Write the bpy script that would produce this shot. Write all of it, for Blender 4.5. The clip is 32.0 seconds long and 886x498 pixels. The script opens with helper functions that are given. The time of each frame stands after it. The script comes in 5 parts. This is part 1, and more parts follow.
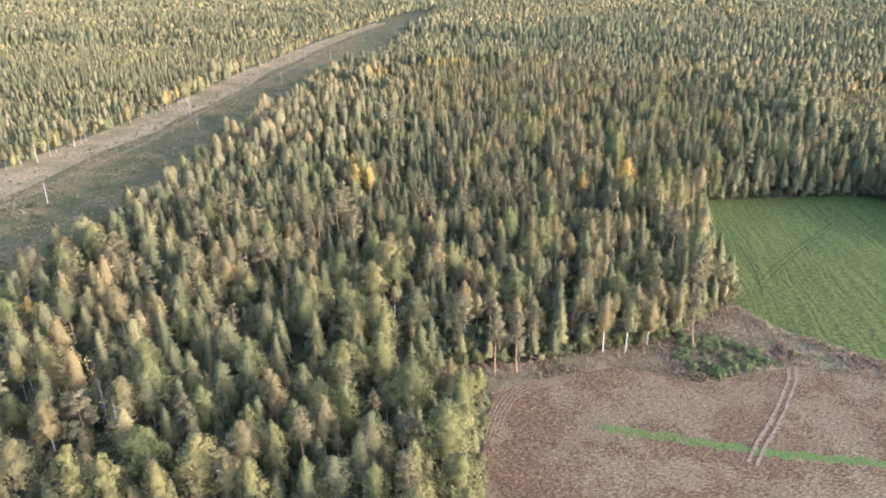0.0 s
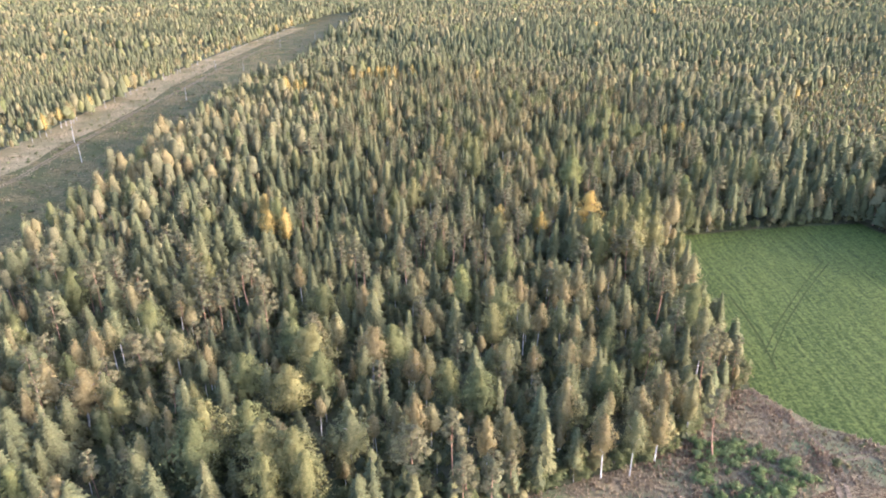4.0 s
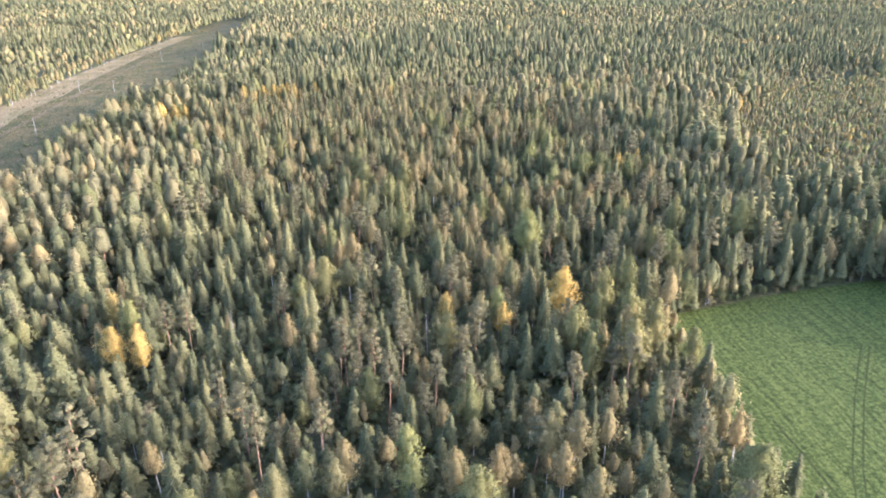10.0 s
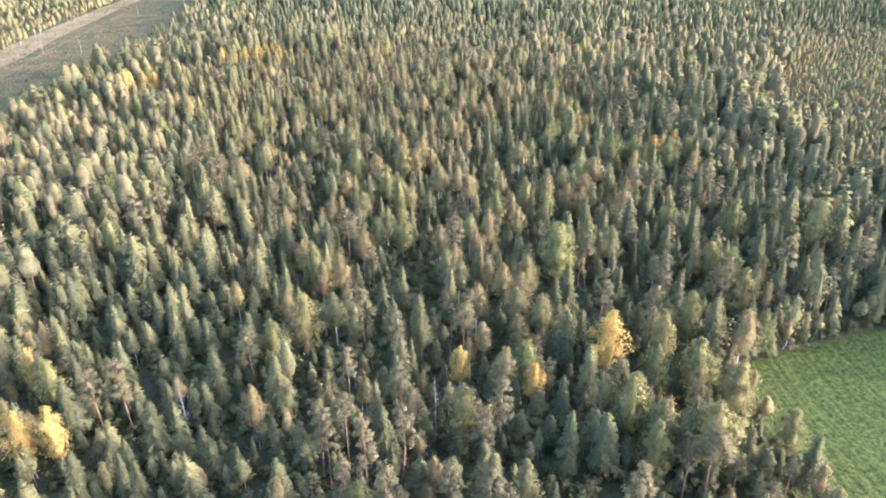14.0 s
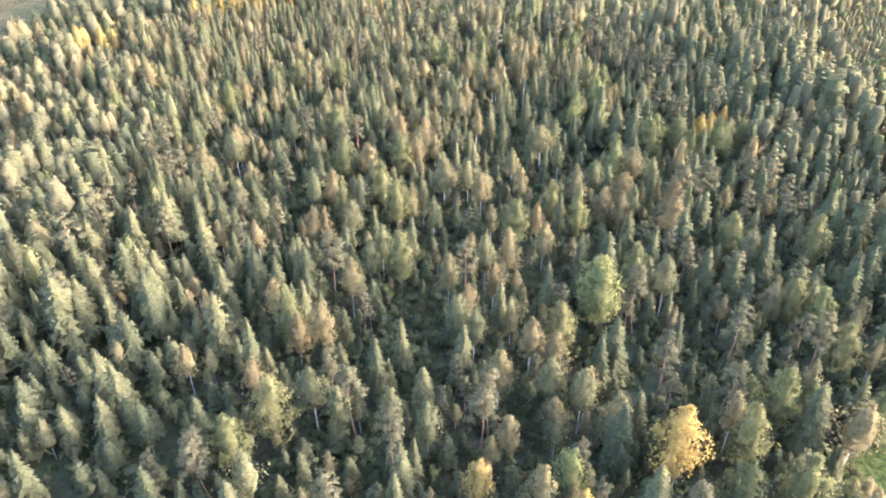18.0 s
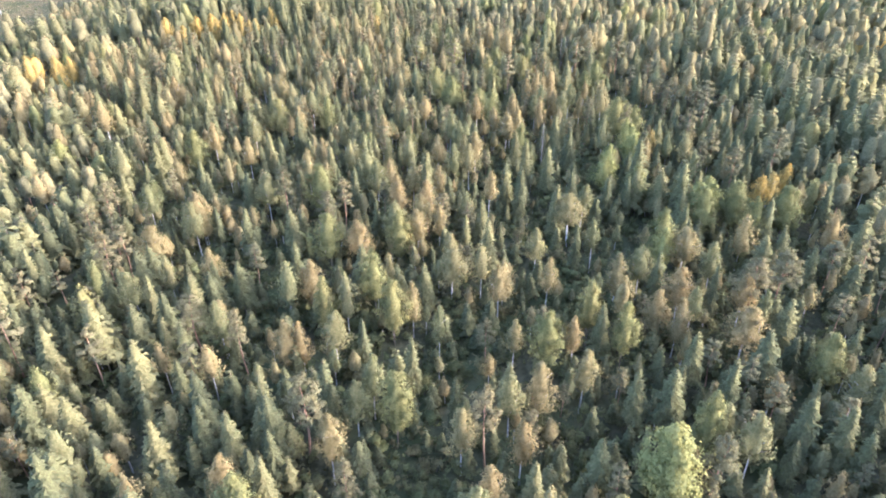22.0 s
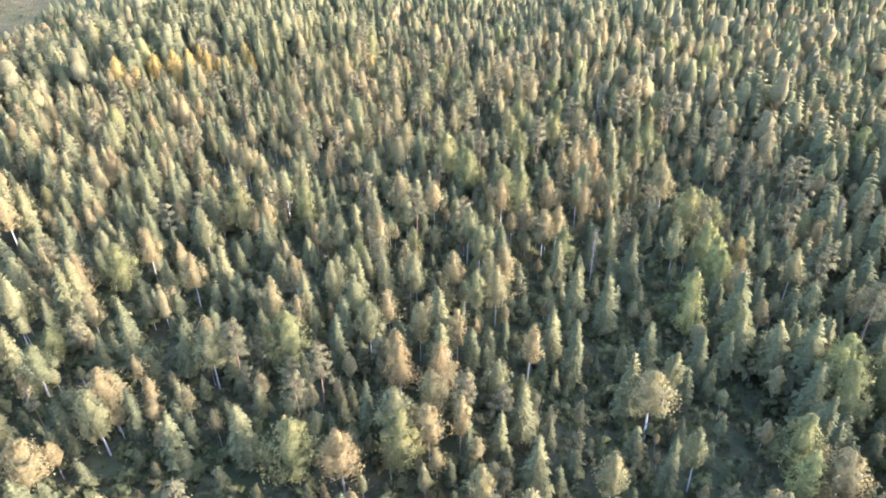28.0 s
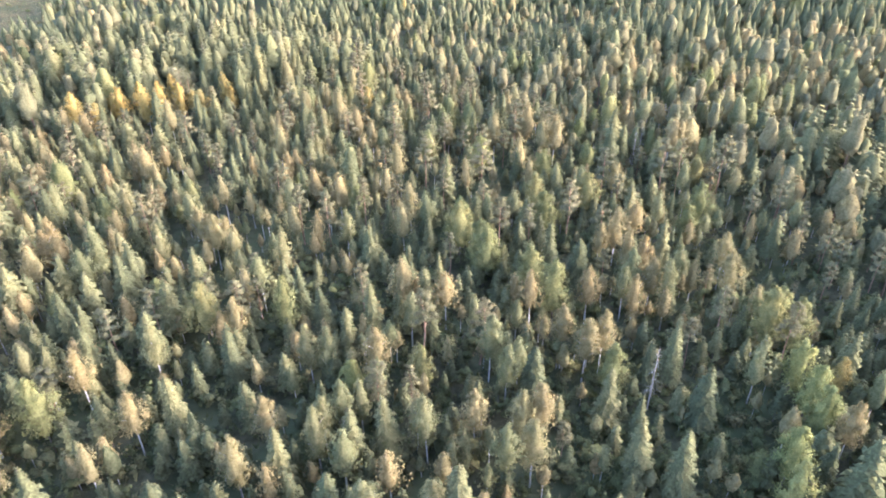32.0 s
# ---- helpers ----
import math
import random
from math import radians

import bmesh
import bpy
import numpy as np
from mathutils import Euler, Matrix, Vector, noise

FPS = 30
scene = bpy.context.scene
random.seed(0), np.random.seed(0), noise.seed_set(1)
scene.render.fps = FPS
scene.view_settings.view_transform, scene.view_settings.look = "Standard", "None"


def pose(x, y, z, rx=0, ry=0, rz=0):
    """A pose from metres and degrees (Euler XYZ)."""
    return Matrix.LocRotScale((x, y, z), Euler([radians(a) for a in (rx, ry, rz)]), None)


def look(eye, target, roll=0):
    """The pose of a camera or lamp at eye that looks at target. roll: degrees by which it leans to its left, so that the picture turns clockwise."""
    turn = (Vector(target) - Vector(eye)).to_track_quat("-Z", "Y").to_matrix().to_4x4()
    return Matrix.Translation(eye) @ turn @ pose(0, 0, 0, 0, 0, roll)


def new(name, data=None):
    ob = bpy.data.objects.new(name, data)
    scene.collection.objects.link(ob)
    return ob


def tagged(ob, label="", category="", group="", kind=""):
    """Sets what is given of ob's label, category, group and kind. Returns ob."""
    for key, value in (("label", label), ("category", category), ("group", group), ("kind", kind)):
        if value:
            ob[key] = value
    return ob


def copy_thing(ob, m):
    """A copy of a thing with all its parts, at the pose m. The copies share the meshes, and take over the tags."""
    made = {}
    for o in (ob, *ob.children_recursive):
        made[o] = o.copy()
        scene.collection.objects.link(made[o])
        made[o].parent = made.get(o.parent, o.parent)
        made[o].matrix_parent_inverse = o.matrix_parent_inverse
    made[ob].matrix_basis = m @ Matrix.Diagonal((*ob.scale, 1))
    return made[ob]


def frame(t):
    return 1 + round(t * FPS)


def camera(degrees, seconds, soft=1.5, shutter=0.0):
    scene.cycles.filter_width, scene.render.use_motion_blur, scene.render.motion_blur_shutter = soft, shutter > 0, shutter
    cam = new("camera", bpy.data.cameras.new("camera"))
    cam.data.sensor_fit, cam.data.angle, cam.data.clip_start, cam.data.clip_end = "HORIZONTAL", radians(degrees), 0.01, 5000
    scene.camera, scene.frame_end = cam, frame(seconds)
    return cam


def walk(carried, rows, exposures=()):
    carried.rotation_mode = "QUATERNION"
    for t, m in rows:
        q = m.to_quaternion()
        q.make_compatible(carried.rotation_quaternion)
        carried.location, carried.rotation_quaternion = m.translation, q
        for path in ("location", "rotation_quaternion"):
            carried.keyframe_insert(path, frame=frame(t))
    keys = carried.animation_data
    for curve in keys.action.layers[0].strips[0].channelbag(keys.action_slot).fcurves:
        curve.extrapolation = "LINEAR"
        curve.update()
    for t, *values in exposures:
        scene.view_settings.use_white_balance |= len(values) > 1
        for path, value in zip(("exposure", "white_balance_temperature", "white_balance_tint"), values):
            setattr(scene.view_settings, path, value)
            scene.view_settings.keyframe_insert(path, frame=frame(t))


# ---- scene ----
cam = camera(66.8, 32.0, soft=1.9)
METRES, EYE, TILT, LEAN, TURN = 350.0, 95.0, 0.0, 0.0, -3.6
ROWS = [
    (0.0, 0.0, 0.0, 0.0, -0.13, -23.11, 0.31),
    (0.5, -0.0002, 0.0183, 0.0002, -0.16, -23.12, 0.32),
    (1.0, -0.0005, 0.0366, 0.0002, -0.18, -23.11, 0.3),
    (1.5, -0.0007, 0.0551, 0.0003, -0.2, -23.1, 0.3),
    (2.0, -0.0009, 0.0735, 0.0003, -0.87, -23.11, 0.3),
    (2.5, -0.0013, 0.0917, 0.0003, -0.89, -23.09, 0.29),
    (3.0, -0.0009, 0.1097, 0.0003, -3.56, -23.08, 0.34),
    (3.5, -0.0014, 0.1276, 0.0003, -5.43, -23.08, 0.34),
    (5.5, -0.0001, 0.1982, 0.0003, -10.19, -23.11, 0.37),
    (6.0, 0.0011, 0.2157, 0.0002, -12.23, -23.1, 0.4),
    (6.5, 0.0006, 0.2329, 0.0005, -13.48, -23.12, 0.4),
    (7.0, 0.0014, 0.25, 0.0006, -14.4, -23.11, 0.4),
    (7.5, 0.0031, 0.2668, 0.0007, -14.41, -23.11, 0.43),
    (8.0, 0.005, 0.2836, 0.0007, -14.41, -23.11, 0.45),
    (8.5, 0.0073, 0.3004, 0.0007, -14.41, -23.1, 0.46),
    (9.0, 0.0098, 0.3171, 0.0007, -14.41, -23.08, 0.47),
    (9.5, 0.0124, 0.3336, 0.0007, -14.42, -23.08, 0.47),
    (10.0, 0.0152, 0.35, 0.0009, -14.43, -23.08, 0.48),
    (10.5, 0.018, 0.3663, 0.001, -14.43, -23.08, 0.48),
    (11.0, 0.0209, 0.3826, 0.0009, -14.45, -23.07, 0.49),
    (11.5, 0.024, 0.3992, 0.0015, -14.46, -22.71, 0.49),
    (12.0, 0.0272, 0.4156, 0.0012, -14.47, -20.62, 0.49),
    (12.5, 0.0304, 0.4321, 0.0011, -14.5, -20.62, 0.5),
    (13.0, 0.0336, 0.4483, 0.0002, -14.54, -23.04, 0.5),
    (13.5, 0.037, 0.4652, 0.001, -14.57, -25.92, 0.49),
    (15.5, 0.0503, 0.5299, 0.0006, -14.65, -29.21, 0.55),
    (16.0, 0.0538, 0.5462, 0.0009, -14.66, -32.01, 0.59),
    (16.5, 0.0572, 0.5625, 0.0012, -14.68, -32.27, 0.6),
    (17.0, 0.0607, 0.5786, 0.0012, -14.71, -32.29, 0.61),
    (17.5, 0.0637, 0.5933, 0.001, -14.72, -32.25, 0.59),
    (18.0, 0.067, 0.6094, 0.0009, -14.74, -32.25, 0.6),
    (18.5, 0.0705, 0.6255, 0.0008, -14.76, -32.24, 0.62),
    (19.0, 0.0741, 0.6415, 0.0009, -14.77, -32.23, 0.63),
    (19.5, 0.0775, 0.6576, 0.0009, -14.79, -32.23, 0.63),
    (20.0, 0.0811, 0.6736, 0.001, -14.8, -32.24, 0.62),
    (20.5, 0.0847, 0.6897, 0.001, -14.82, -32.24, 0.65),
    (21.0, 0.0882, 0.7059, 0.001, -14.84, -32.25, 0.64),
    (21.5, 0.0919, 0.7219, 0.001, -14.84, -32.25, 0.66),
    (22.0, 0.0953, 0.7377, 0.001, -14.85, -32.25, 0.66),
    (22.5, 0.0986, 0.7533, 0.0008, -14.86, -32.23, 0.66),
    (23.0, 0.1019, 0.7691, 0.0006, -14.88, -32.22, 0.65),
    (23.5, 0.105, 0.7849, 0.0005, -14.9, -32.21, 0.63),
    (24.0, 0.1083, 0.8006, 0.0006, -14.91, -32.22, 0.63),
    (24.5, 0.1113, 0.8163, 0.0005, -14.93, -32.21, 0.61),
    (25.0, 0.1144, 0.8319, 0.0004, -14.94, -32.2, 0.61),
    (25.5, 0.1174, 0.8475, 0.0003, -14.95, -32.21, 0.61),
    (27.5, 0.1291, 0.9095, -0.0, -15.01, -32.24, 0.55),
    (28.0, 0.1321, 0.9248, -0.0, -15.02, -32.25, 0.55),
    (28.5, 0.135, 0.9401, 0.0, -15.04, -32.26, 0.56),
    (29.0, 0.1379, 0.9554, 0.0, -15.05, -32.28, 0.56),
    (29.5, 0.1408, 0.9707, 0.0001, -15.07, -32.3, 0.56),
    (30.0, 0.1437, 0.9859, 0.0001, -15.09, -32.32, 0.56),
    (32.0, 0.1553, 1.0466, 0.0002, -15.15, -32.40, 0.56),
]
walk(cam, [(t, pose(0, 0, EYE, TILT, LEAN, TURN) @ pose(METRES * x, METRES * y, METRES * z, 90 + pitch, roll, yaw)) for t, x, y, z, yaw, pitch, roll in ROWS],
     [(t, e, 5490 - 90 * min(t / 12, 1), 22.5) for t, e in ((0.0, 3.04), (3.0, 3.09), (6.0, 3.27), (9.0, 3.32), (12.0, 3.32), (13.0, 2.97), (13.5, 3.28), (16.0, 3.62), (20.0, 3.68), (32.0, 3.73))])

# ---- world, sun ----
SUN = Vector((0.90, -0.43, 0.0)).normalized()
SUN_UP = radians(14)
world = bpy.data.worlds.new("sky")
scene.world = world
world.use_nodes = True
wn = world.node_tree.nodes
sky = wn.new("ShaderNodeTexSky")
sky.sky_type = 'NISHITA'
sky.sun_disc = False
sky.sun_elevation = SUN_UP
sky.sun_rotation = math.atan2(SUN.x, SUN.y)
sky.dust_density = 2.6
sky.air_density = 0.9
sky.ozone_density = 0.8
wn["Background"].inputs["Strength"].default_value = 0.15
world.node_tree.links.new(sky.outputs[0], wn["Background"].inputs["Color"])
lamp = bpy.data.lights.new("sun", 'SUN')
lamp.energy = 1.3
lamp.angle = radians(0.8)
lamp.color = (1.0, 0.89, 0.74)
sun = new("sun", lamp)
sun.matrix_world = look(Vector((SUN.x * math.cos(SUN_UP), SUN.y * math.cos(SUN_UP), math.sin(SUN_UP))) * 500, (0, 0, 0))


# ---- materials ----
def nodes_of(name):
    m = bpy.data.materials.new(name)
    m.use_nodes = True
    t = m.node_tree
    for n in list(t.nodes):
        t.nodes.remove(n)
    return m, t, t.nodes.new("ShaderNodeOutputMaterial")


def math_node(t, op, a, b=None):
    n = t.nodes.new("ShaderNodeMath")
    n.operation = op
    for i, v in enumerate((a, b)):
        if v is None:
            continue
        if isinstance(v, (int, float)):
            n.inputs[i].default_value = v
        else:
            t.links.new(v, n.inputs[i])
    return n.outputs[0]


def ramp_node(t, fac, stops):
    n = t.nodes.new("ShaderNodeValToRGB")
    e = n.color_ramp.elements
    while len(e) < len(stops):
        e.new(0.5)
    for el, (p, c) in zip(e, stops):
        el.position, el.color = p, (*c, 1)
    t.links.new(fac, n.inputs[0])
    return n.outputs[0]


def mix_color(t, kind, fac, a, b):
    n = t.nodes.new("ShaderNodeMix")
    n.data_type, n.blend_type = 'RGBA', kind
    for sock, v in ((n.inputs[0], fac), (n.inputs[6], a), (n.inputs[7], b)):
        if isinstance(v, (int, float)):
            sock.default_value = v
        elif isinstance(v, tuple):
            sock.default_value = (*v, 1)
        else:
            t.links.new(v, sock)
    return n.outputs[2]


def noise_node(t, scale, detail=4.0, vector=None, rough=0.55):
    n = t.nodes.new("ShaderNodeTexNoise")
    n.inputs["Scale"].default_value, n.inputs["Detail"].default_value = scale, detail
    n.inputs["Roughness"].default_value = rough
    if vector is not None:
        t.links.new(vector, n.inputs["Vector"])
    return n.outputs[0]


def position(t):
    return t.nodes.new("ShaderNodeNewGeometry").outputs["Position"]


def leaf(name, stops, through_light=0.3, spread=0.14):
    """Foliage: one tint per tree, a little difference from spray to spray, light passing through."""
    m, t, out = nodes_of(name)
    info = t.nodes.new("ShaderNodeObjectInfo")
    att = t.nodes.new("ShaderNodeAttribute")
    att.attribute_name = "tint"
    tint = math_node(t, 'FRACT', math_node(t, 'ADD', info.outputs["Random"], att.outputs["Fac"]))
    base = ramp_node(t, tint, [(q, (r * 1.02, g * 0.99, b * 1.09)) for q, (r, g, b) in stops])
    geo = t.nodes.new("ShaderNodeNewGeometry")
    isl = math_node(t, 'MULTIPLY_ADD', geo.outputs["Random Per Island"], spread)
    isl.node.inputs[2].default_value = 1.0 - spread * 0.5
    fine = noise_node(t, 7.0, 4.0, geo.outputs["Position"], 0.7)
    grain = t.nodes.new("ShaderNodeMapRange")
    for q, val in ((1, 0.39), (2, 0.61), (3, 0.86), (4, 1.15)):
        grain.inputs[q].default_value = val
    t.links.new(fine, grain.inputs[0])
    grain = grain.outputs[0]
    relief = t.nodes.new("ShaderNodeBump")
    relief.inputs["Strength"].default_value, relief.inputs["Distance"].default_value = 0.6, 0.5
    coarse = t.nodes.new("ShaderNodeMapRange")
    for q, val in ((1, 0.36), (2, 0.64), (3, 0.74), (4, 1.22)):
        coarse.inputs[q].default_value = val
    tufted = noise_node(t, 1.9, 3.0, geo.outputs["Position"], 0.65)
    t.links.new(tufted, coarse.inputs[0])
    t.links.new(tufted, relief.inputs["Height"])
    v = math_node(t, 'MULTIPLY', math_node(t, 'MULTIPLY', isl, grain), coarse.outputs[0])
    comb = t.nodes.new("ShaderNodeCombineColor")
    for i in range(3):
        t.links.new(v, comb.inputs[i])
    col = mix_color(t, 'MULTIPLY', 1.0, base, comb.outputs[0])
    p = t.nodes.new("ShaderNodeBsdfDiffuse")
    t.links.new(col, p.inputs["Color"])
    t.links.new(relief.outputs[0], p.inputs["Normal"])
    tr = t.nodes.new("ShaderNodeBsdfTranslucent")
    t.links.new(col, tr.inputs["Color"])
    mx = t.nodes.new("ShaderNodeMixShader")
    mx.inputs[0].default_value = through_light
    t.links.new(p.outputs[0], mx.inputs[1])
    t.links.new(tr.outputs[0], mx.inputs[2])
    t.links.new(mx.outputs[0], out.inputs[0])
    return m


def rough_mat(name, c1, c2, scale, bump=0.3, rough=0.85, stretch=(1, 1, 1), c3=None, scale3=0.05):
    """Bark, soil, dry grass: two colours mixed by noise, a third in larger patches, and relief."""
    m, t, out = nodes_of(name)
    mp = t.nodes.new("ShaderNodeMapping")
    mp.inputs["Scale"].default_value = stretch
    t.links.new(position(t), mp.inputs[0])
    n = noise_node(t, scale, 6.0, mp.outputs[0], 0.65)
    col = ramp_node(t, n, [(0.36, c1), (0.64, c2)])
    if c3:
        big = ramp_node(t, noise_node(t, scale3, 5.0, position(t)), [(0.42, (0, 0, 0)), (0.62, (1, 1, 1))])
        col = mix_color(t, 'MIX', big, col, c3)
    p = t.nodes.new("ShaderNodeBsdfPrincipled")
    p.inputs["Roughness"].default_value = rough
    p.inputs["Specular IOR Level"].default_value = 0.03
    t.links.new(col, p.inputs["Base Color"])
    b = t.nodes.new("ShaderNodeBump")
    b.inputs["Strength"].default_value = bump
    b.inputs["Distance"].default_value = 0.2
    t.links.new(n, b.inputs["Height"])
    t.links.new(b.outputs[0], p.inputs["Normal"])
    t.links.new(p.outputs[0], out.inputs[0])
    return m


SPRUCE = leaf("spruce_needles", [(0.0, (0.105, 0.113, 0.054)), (0.35, (0.133, 0.138, 0.062)), (0.7, (0.178, 0.171, 0.074)), (1.0, (0.117, 0.124, 0.058))], 0.45)
PINE = leaf("pine_needles", [(0.0, (0.129, 0.126, 0.063)), (0.5, (0.154, 0.144, 0.070)), (1.0, (0.181, 0.160, 0.076))], 0.42)
BIRCH = leaf("birch_leaves", [(0.0, (0.155, 0.162, 0.072)), (0.25, (0.193, 0.188, 0.083)), (0.5, (0.233, 0.202, 0.088)), (0.75, (0.236, 0.188, 0.081)), (1.0, (0.216, 0.190, 0.085))], 0.5)
ASPEN = leaf("aspen_leaves", [(0.0, (0.141, 0.149, 0.058)), (0.5, (0.172, 0.172, 0.065)), (1.0, (0.201, 0.186, 0.071))], 0.46)
GOLD = leaf("golden_leaves", [(0.0, (0.38, 0.270, 0.072)), (0.5, (0.35, 0.258, 0.074)), (1.0, (0.30, 0.240, 0.080))], 0.38)
LIME = leaf("yellow_green_leaves", [(0.0, (0.232, 0.228, 0.078)), (1.0, (0.178, 0.192, 0.068))], 0.42)
SHRUB = leaf("willow_leaves", [(0.0, (0.094, 0.106, 0.041)), (0.6, (0.122, 0.128, 0.050)), (1.0, (0.155, 0.137, 0.059))], 0.42)
HERB = leaf("nettle_leaves", [(0.0, (0.105, 0.138, 0.046)), (1.0, (0.150, 0.176, 0.066))], 0.4)
SEDGE = leaf("pale_sedge", [(0.0, (0.10, 0.096, 0.044)), (0.5, (0.24, 0.198, 0.108)), (1.0, (0.16, 0.142, 0.07))], 0.4)
DRY = leaf("dry_grass", [(0.0, (0.165, 0.125, 0.070)), (0.45, (0.25, 0.200, 0.115)), (0.75, (0.195, 0.145, 0.085)), (1.0, (0.165, 0.112, 0.062))], 0.4)
BARK = rough_mat("grey_bark", (0.08, 0.065, 0.05), (0.17, 0.14, 0.11), 3.0, 0.5, stretch=(1, 1, 0.3))
PINE_BARK = rough_mat("orange_pine_bark", (0.19, 0.115, 0.075), (0.31, 0.19, 0.125), 2.0, 0.4, stretch=(1, 1, 0.4))
BIRCH_BARK = rough_mat("white_birch_bark", (0.26, 0.245, 0.22), (0.46, 0.435, 0.40), 1.6, 0.2, stretch=(0.4, 0.4, 1.5))
DEAD = rough_mat("bare_grey_wood", (0.17, 0.155, 0.14), (0.30, 0.28, 0.255), 2.5, 0.4, stretch=(1, 1, 0.3))
POLE = rough_mat("weathered_pole", (0.24, 0.225, 0.20), (0.38, 0.36, 0.33), 2.0, 0.2)
METAL = rough_mat("dull_steel", (0.2, 0.2, 0.21), (0.3, 0.3, 0.31), 4.0, 0.1, 0.5)
PORCELAIN = rough_mat("brown_porcelain", (0.16, 0.09, 0.06), (0.24, 0.14, 0.09), 8.0, 0.05, 0.3)
FLOOR = rough_mat("forest_floor", (0.042, 0.042, 0.022), (0.095, 0.084, 0.046), 0.5, 0.8, c3=(0.066, 0.074, 0.034))
SOIL = rough_mat("wheel_worn_soil", (0.085, 0.060, 0.038), (0.20, 0.150, 0.098), 1.2, 0.6)
VERGE = rough_mat("rank_dry_grass", (0.10, 0.070, 0.038), (0.22, 0.165, 0.095), 1.0, 0.9, c3=(0.10, 0.105, 0.05), scale3=0.09)
# corridor grass, its colour darkened to stand for the trees' shade
HEATH = rough_mat("shaded_clearing_grass", (0.036, 0.031, 0.012), (0.150, 0.114, 0.050), 0.5, 1.0, c3=(0.052, 0.052, 0.020), scale3=0.06)
GRASS = rough_mat("fresh_grass", (0.045, 0.075, 0.018), (0.085, 0.120, 0.034), 1.5, 0.6)


def crop_mat():
    """Green winter crop in drilled rows, thinner in places."""
    m, t, out = nodes_of("green_crop")
    pos = position(t)
    mp = t.nodes.new("ShaderNodeMapping")
    mp.inputs["Rotation"].default_value = (0, 0, radians(14))
    t.links.new(pos, mp.inputs[0])
    bend = t.nodes.new("ShaderNodeTexNoise")
    bend.inputs["Scale"].default_value, bend.inputs["Detail"].default_value = 0.03, 3.0
    t.links.new(pos, bend.inputs["Vector"])
    wander = t.nodes.new("ShaderNodeVectorMath")
    wander.operation = 'MULTIPLY_ADD'
    wander.inputs[1].default_value = (6, 6, 0)
    t.links.new(bend.outputs["Color"], wander.inputs[0])
    t.links.new(mp.outputs[0], wander.inputs[2])
    st = t.nodes.new("ShaderNodeMapping")
    st.inputs["Scale"].default_value = (1.0, 0.03, 1)
    t.links.new(wander.outputs[0], st.inputs[0])
    strips = noise_node(t, 1.0, 4.0, st.outputs[0], 0.6)
    fine = noise_node(t, 1.0, 9.0, pos, 0.85)
    big = noise_node(t, 0.035, 4.0, pos)
    v = math_node(t, 'ADD', math_node(t, 'MULTIPLY', strips, 0.24), math_node(t, 'ADD', math_node(t, 'MULTIPLY', noise_node(t, 0.5, 6.0, pos, 0.75), 0.26), math_node(t, 'MULTIPLY', fine, 0.50)))
    col = ramp_node(t, v, [(0.42, (0.015, 0.021, 0.006)), (0.49, (0.041, 0.056, 0.0125)), (0.57, (0.098, 0.106, 0.027))])
    col = mix_color(t, 'MIX', math_node(t, 'MULTIPLY', big, 0.35), col, (0.034, 0.049, 0.012))
    p = t.nodes.new("ShaderNodeBsdfPrincipled")
    p.inputs["Roughness"].default_value = 0.75
    p.inputs["Specular IOR Level"].default_value = 0.05
    t.links.new(col, p.inputs["Base Color"])
    b = t.nodes.new("ShaderNodeBump")
    b.inputs["Strength"].default_value, b.inputs["Distance"].default_value = 0.9, 0.25
    t.links.new(v, b.inputs["Height"])
    t.links.new(b.outputs[0], p.inputs["Normal"])
    t.links.new(p.outputs[0], out.inputs[0])
    return m


CROP = crop_mat()


def fallow_mat():
    """Fallow soil under dead weeds: reddish and straw-coloured patches, mottles and fine litter."""
    m, t, out = nodes_of("fallow_field")
    pos = position(t)
    mp = t.nodes.new("ShaderNodeMapping")
    mp.inputs["Rotation"].default_value = (0, 0, radians(20))
    mp.inputs["Scale"].default_value = (0.5, 1.3, 1)
    t.links.new(pos, mp.inputs[0])
    fine = noise_node(t, 1.9, 9.0, mp.outputs[0], 0.82)
    mid = noise_node(t, 0.45, 6.0, mp.outputs[0], 0.65)
    big = noise_node(t, 0.06, 5.0, pos, 0.6)
    red = ramp_node(t, fine, [(0.40, (0.024, 0.015, 0.009)), (0.50, (0.078, 0.050, 0.028)), (0.60, (0.158, 0.113, 0.068))])
    straw = ramp_node(t, fine, [(0.39, (0.034, 0.024, 0.013)), (0.5, (0.104, 0.079, 0.046)), (0.60, (0.212, 0.170, 0.105))])
    where = math_node(t, 'ADD', math_node(t, 'MULTIPLY', big, 0.75), math_node(t, 'MULTIPLY', mid, 0.25))
    fac = ramp_node(t, where, [(0.47, (0, 0, 0)), (0.54, (1, 1, 1))])
    col = mix_color(t, 'MIX', fac, red, straw)
    p = t.nodes.new("ShaderNodeBsdfPrincipled")
    p.inputs["Roughness"].default_value = 0.95
    p.inputs["Specular IOR Level"].default_value = 0.03
    t.links.new(col, p.inputs["Base Color"])
    b = t.nodes.new("ShaderNodeBump")
    b.inputs["Strength"].default_value, b.inputs["Distance"].default_value = 1.0, 0.3
    t.links.new(math_node(t, 'ADD', fine, mid), b.inputs["Height"])
    t.links.new(b.outputs[0], p.inputs["Normal"])
    t.links.new(p.outputs[0], out.inputs[0])
    return m


STUBBLE = fallow_mat()
PRESSED = rough_mat("pressed_crop", (0.020, 0.026, 0.009), (0.044, 0.052, 0.018), 1.5, 0.5)

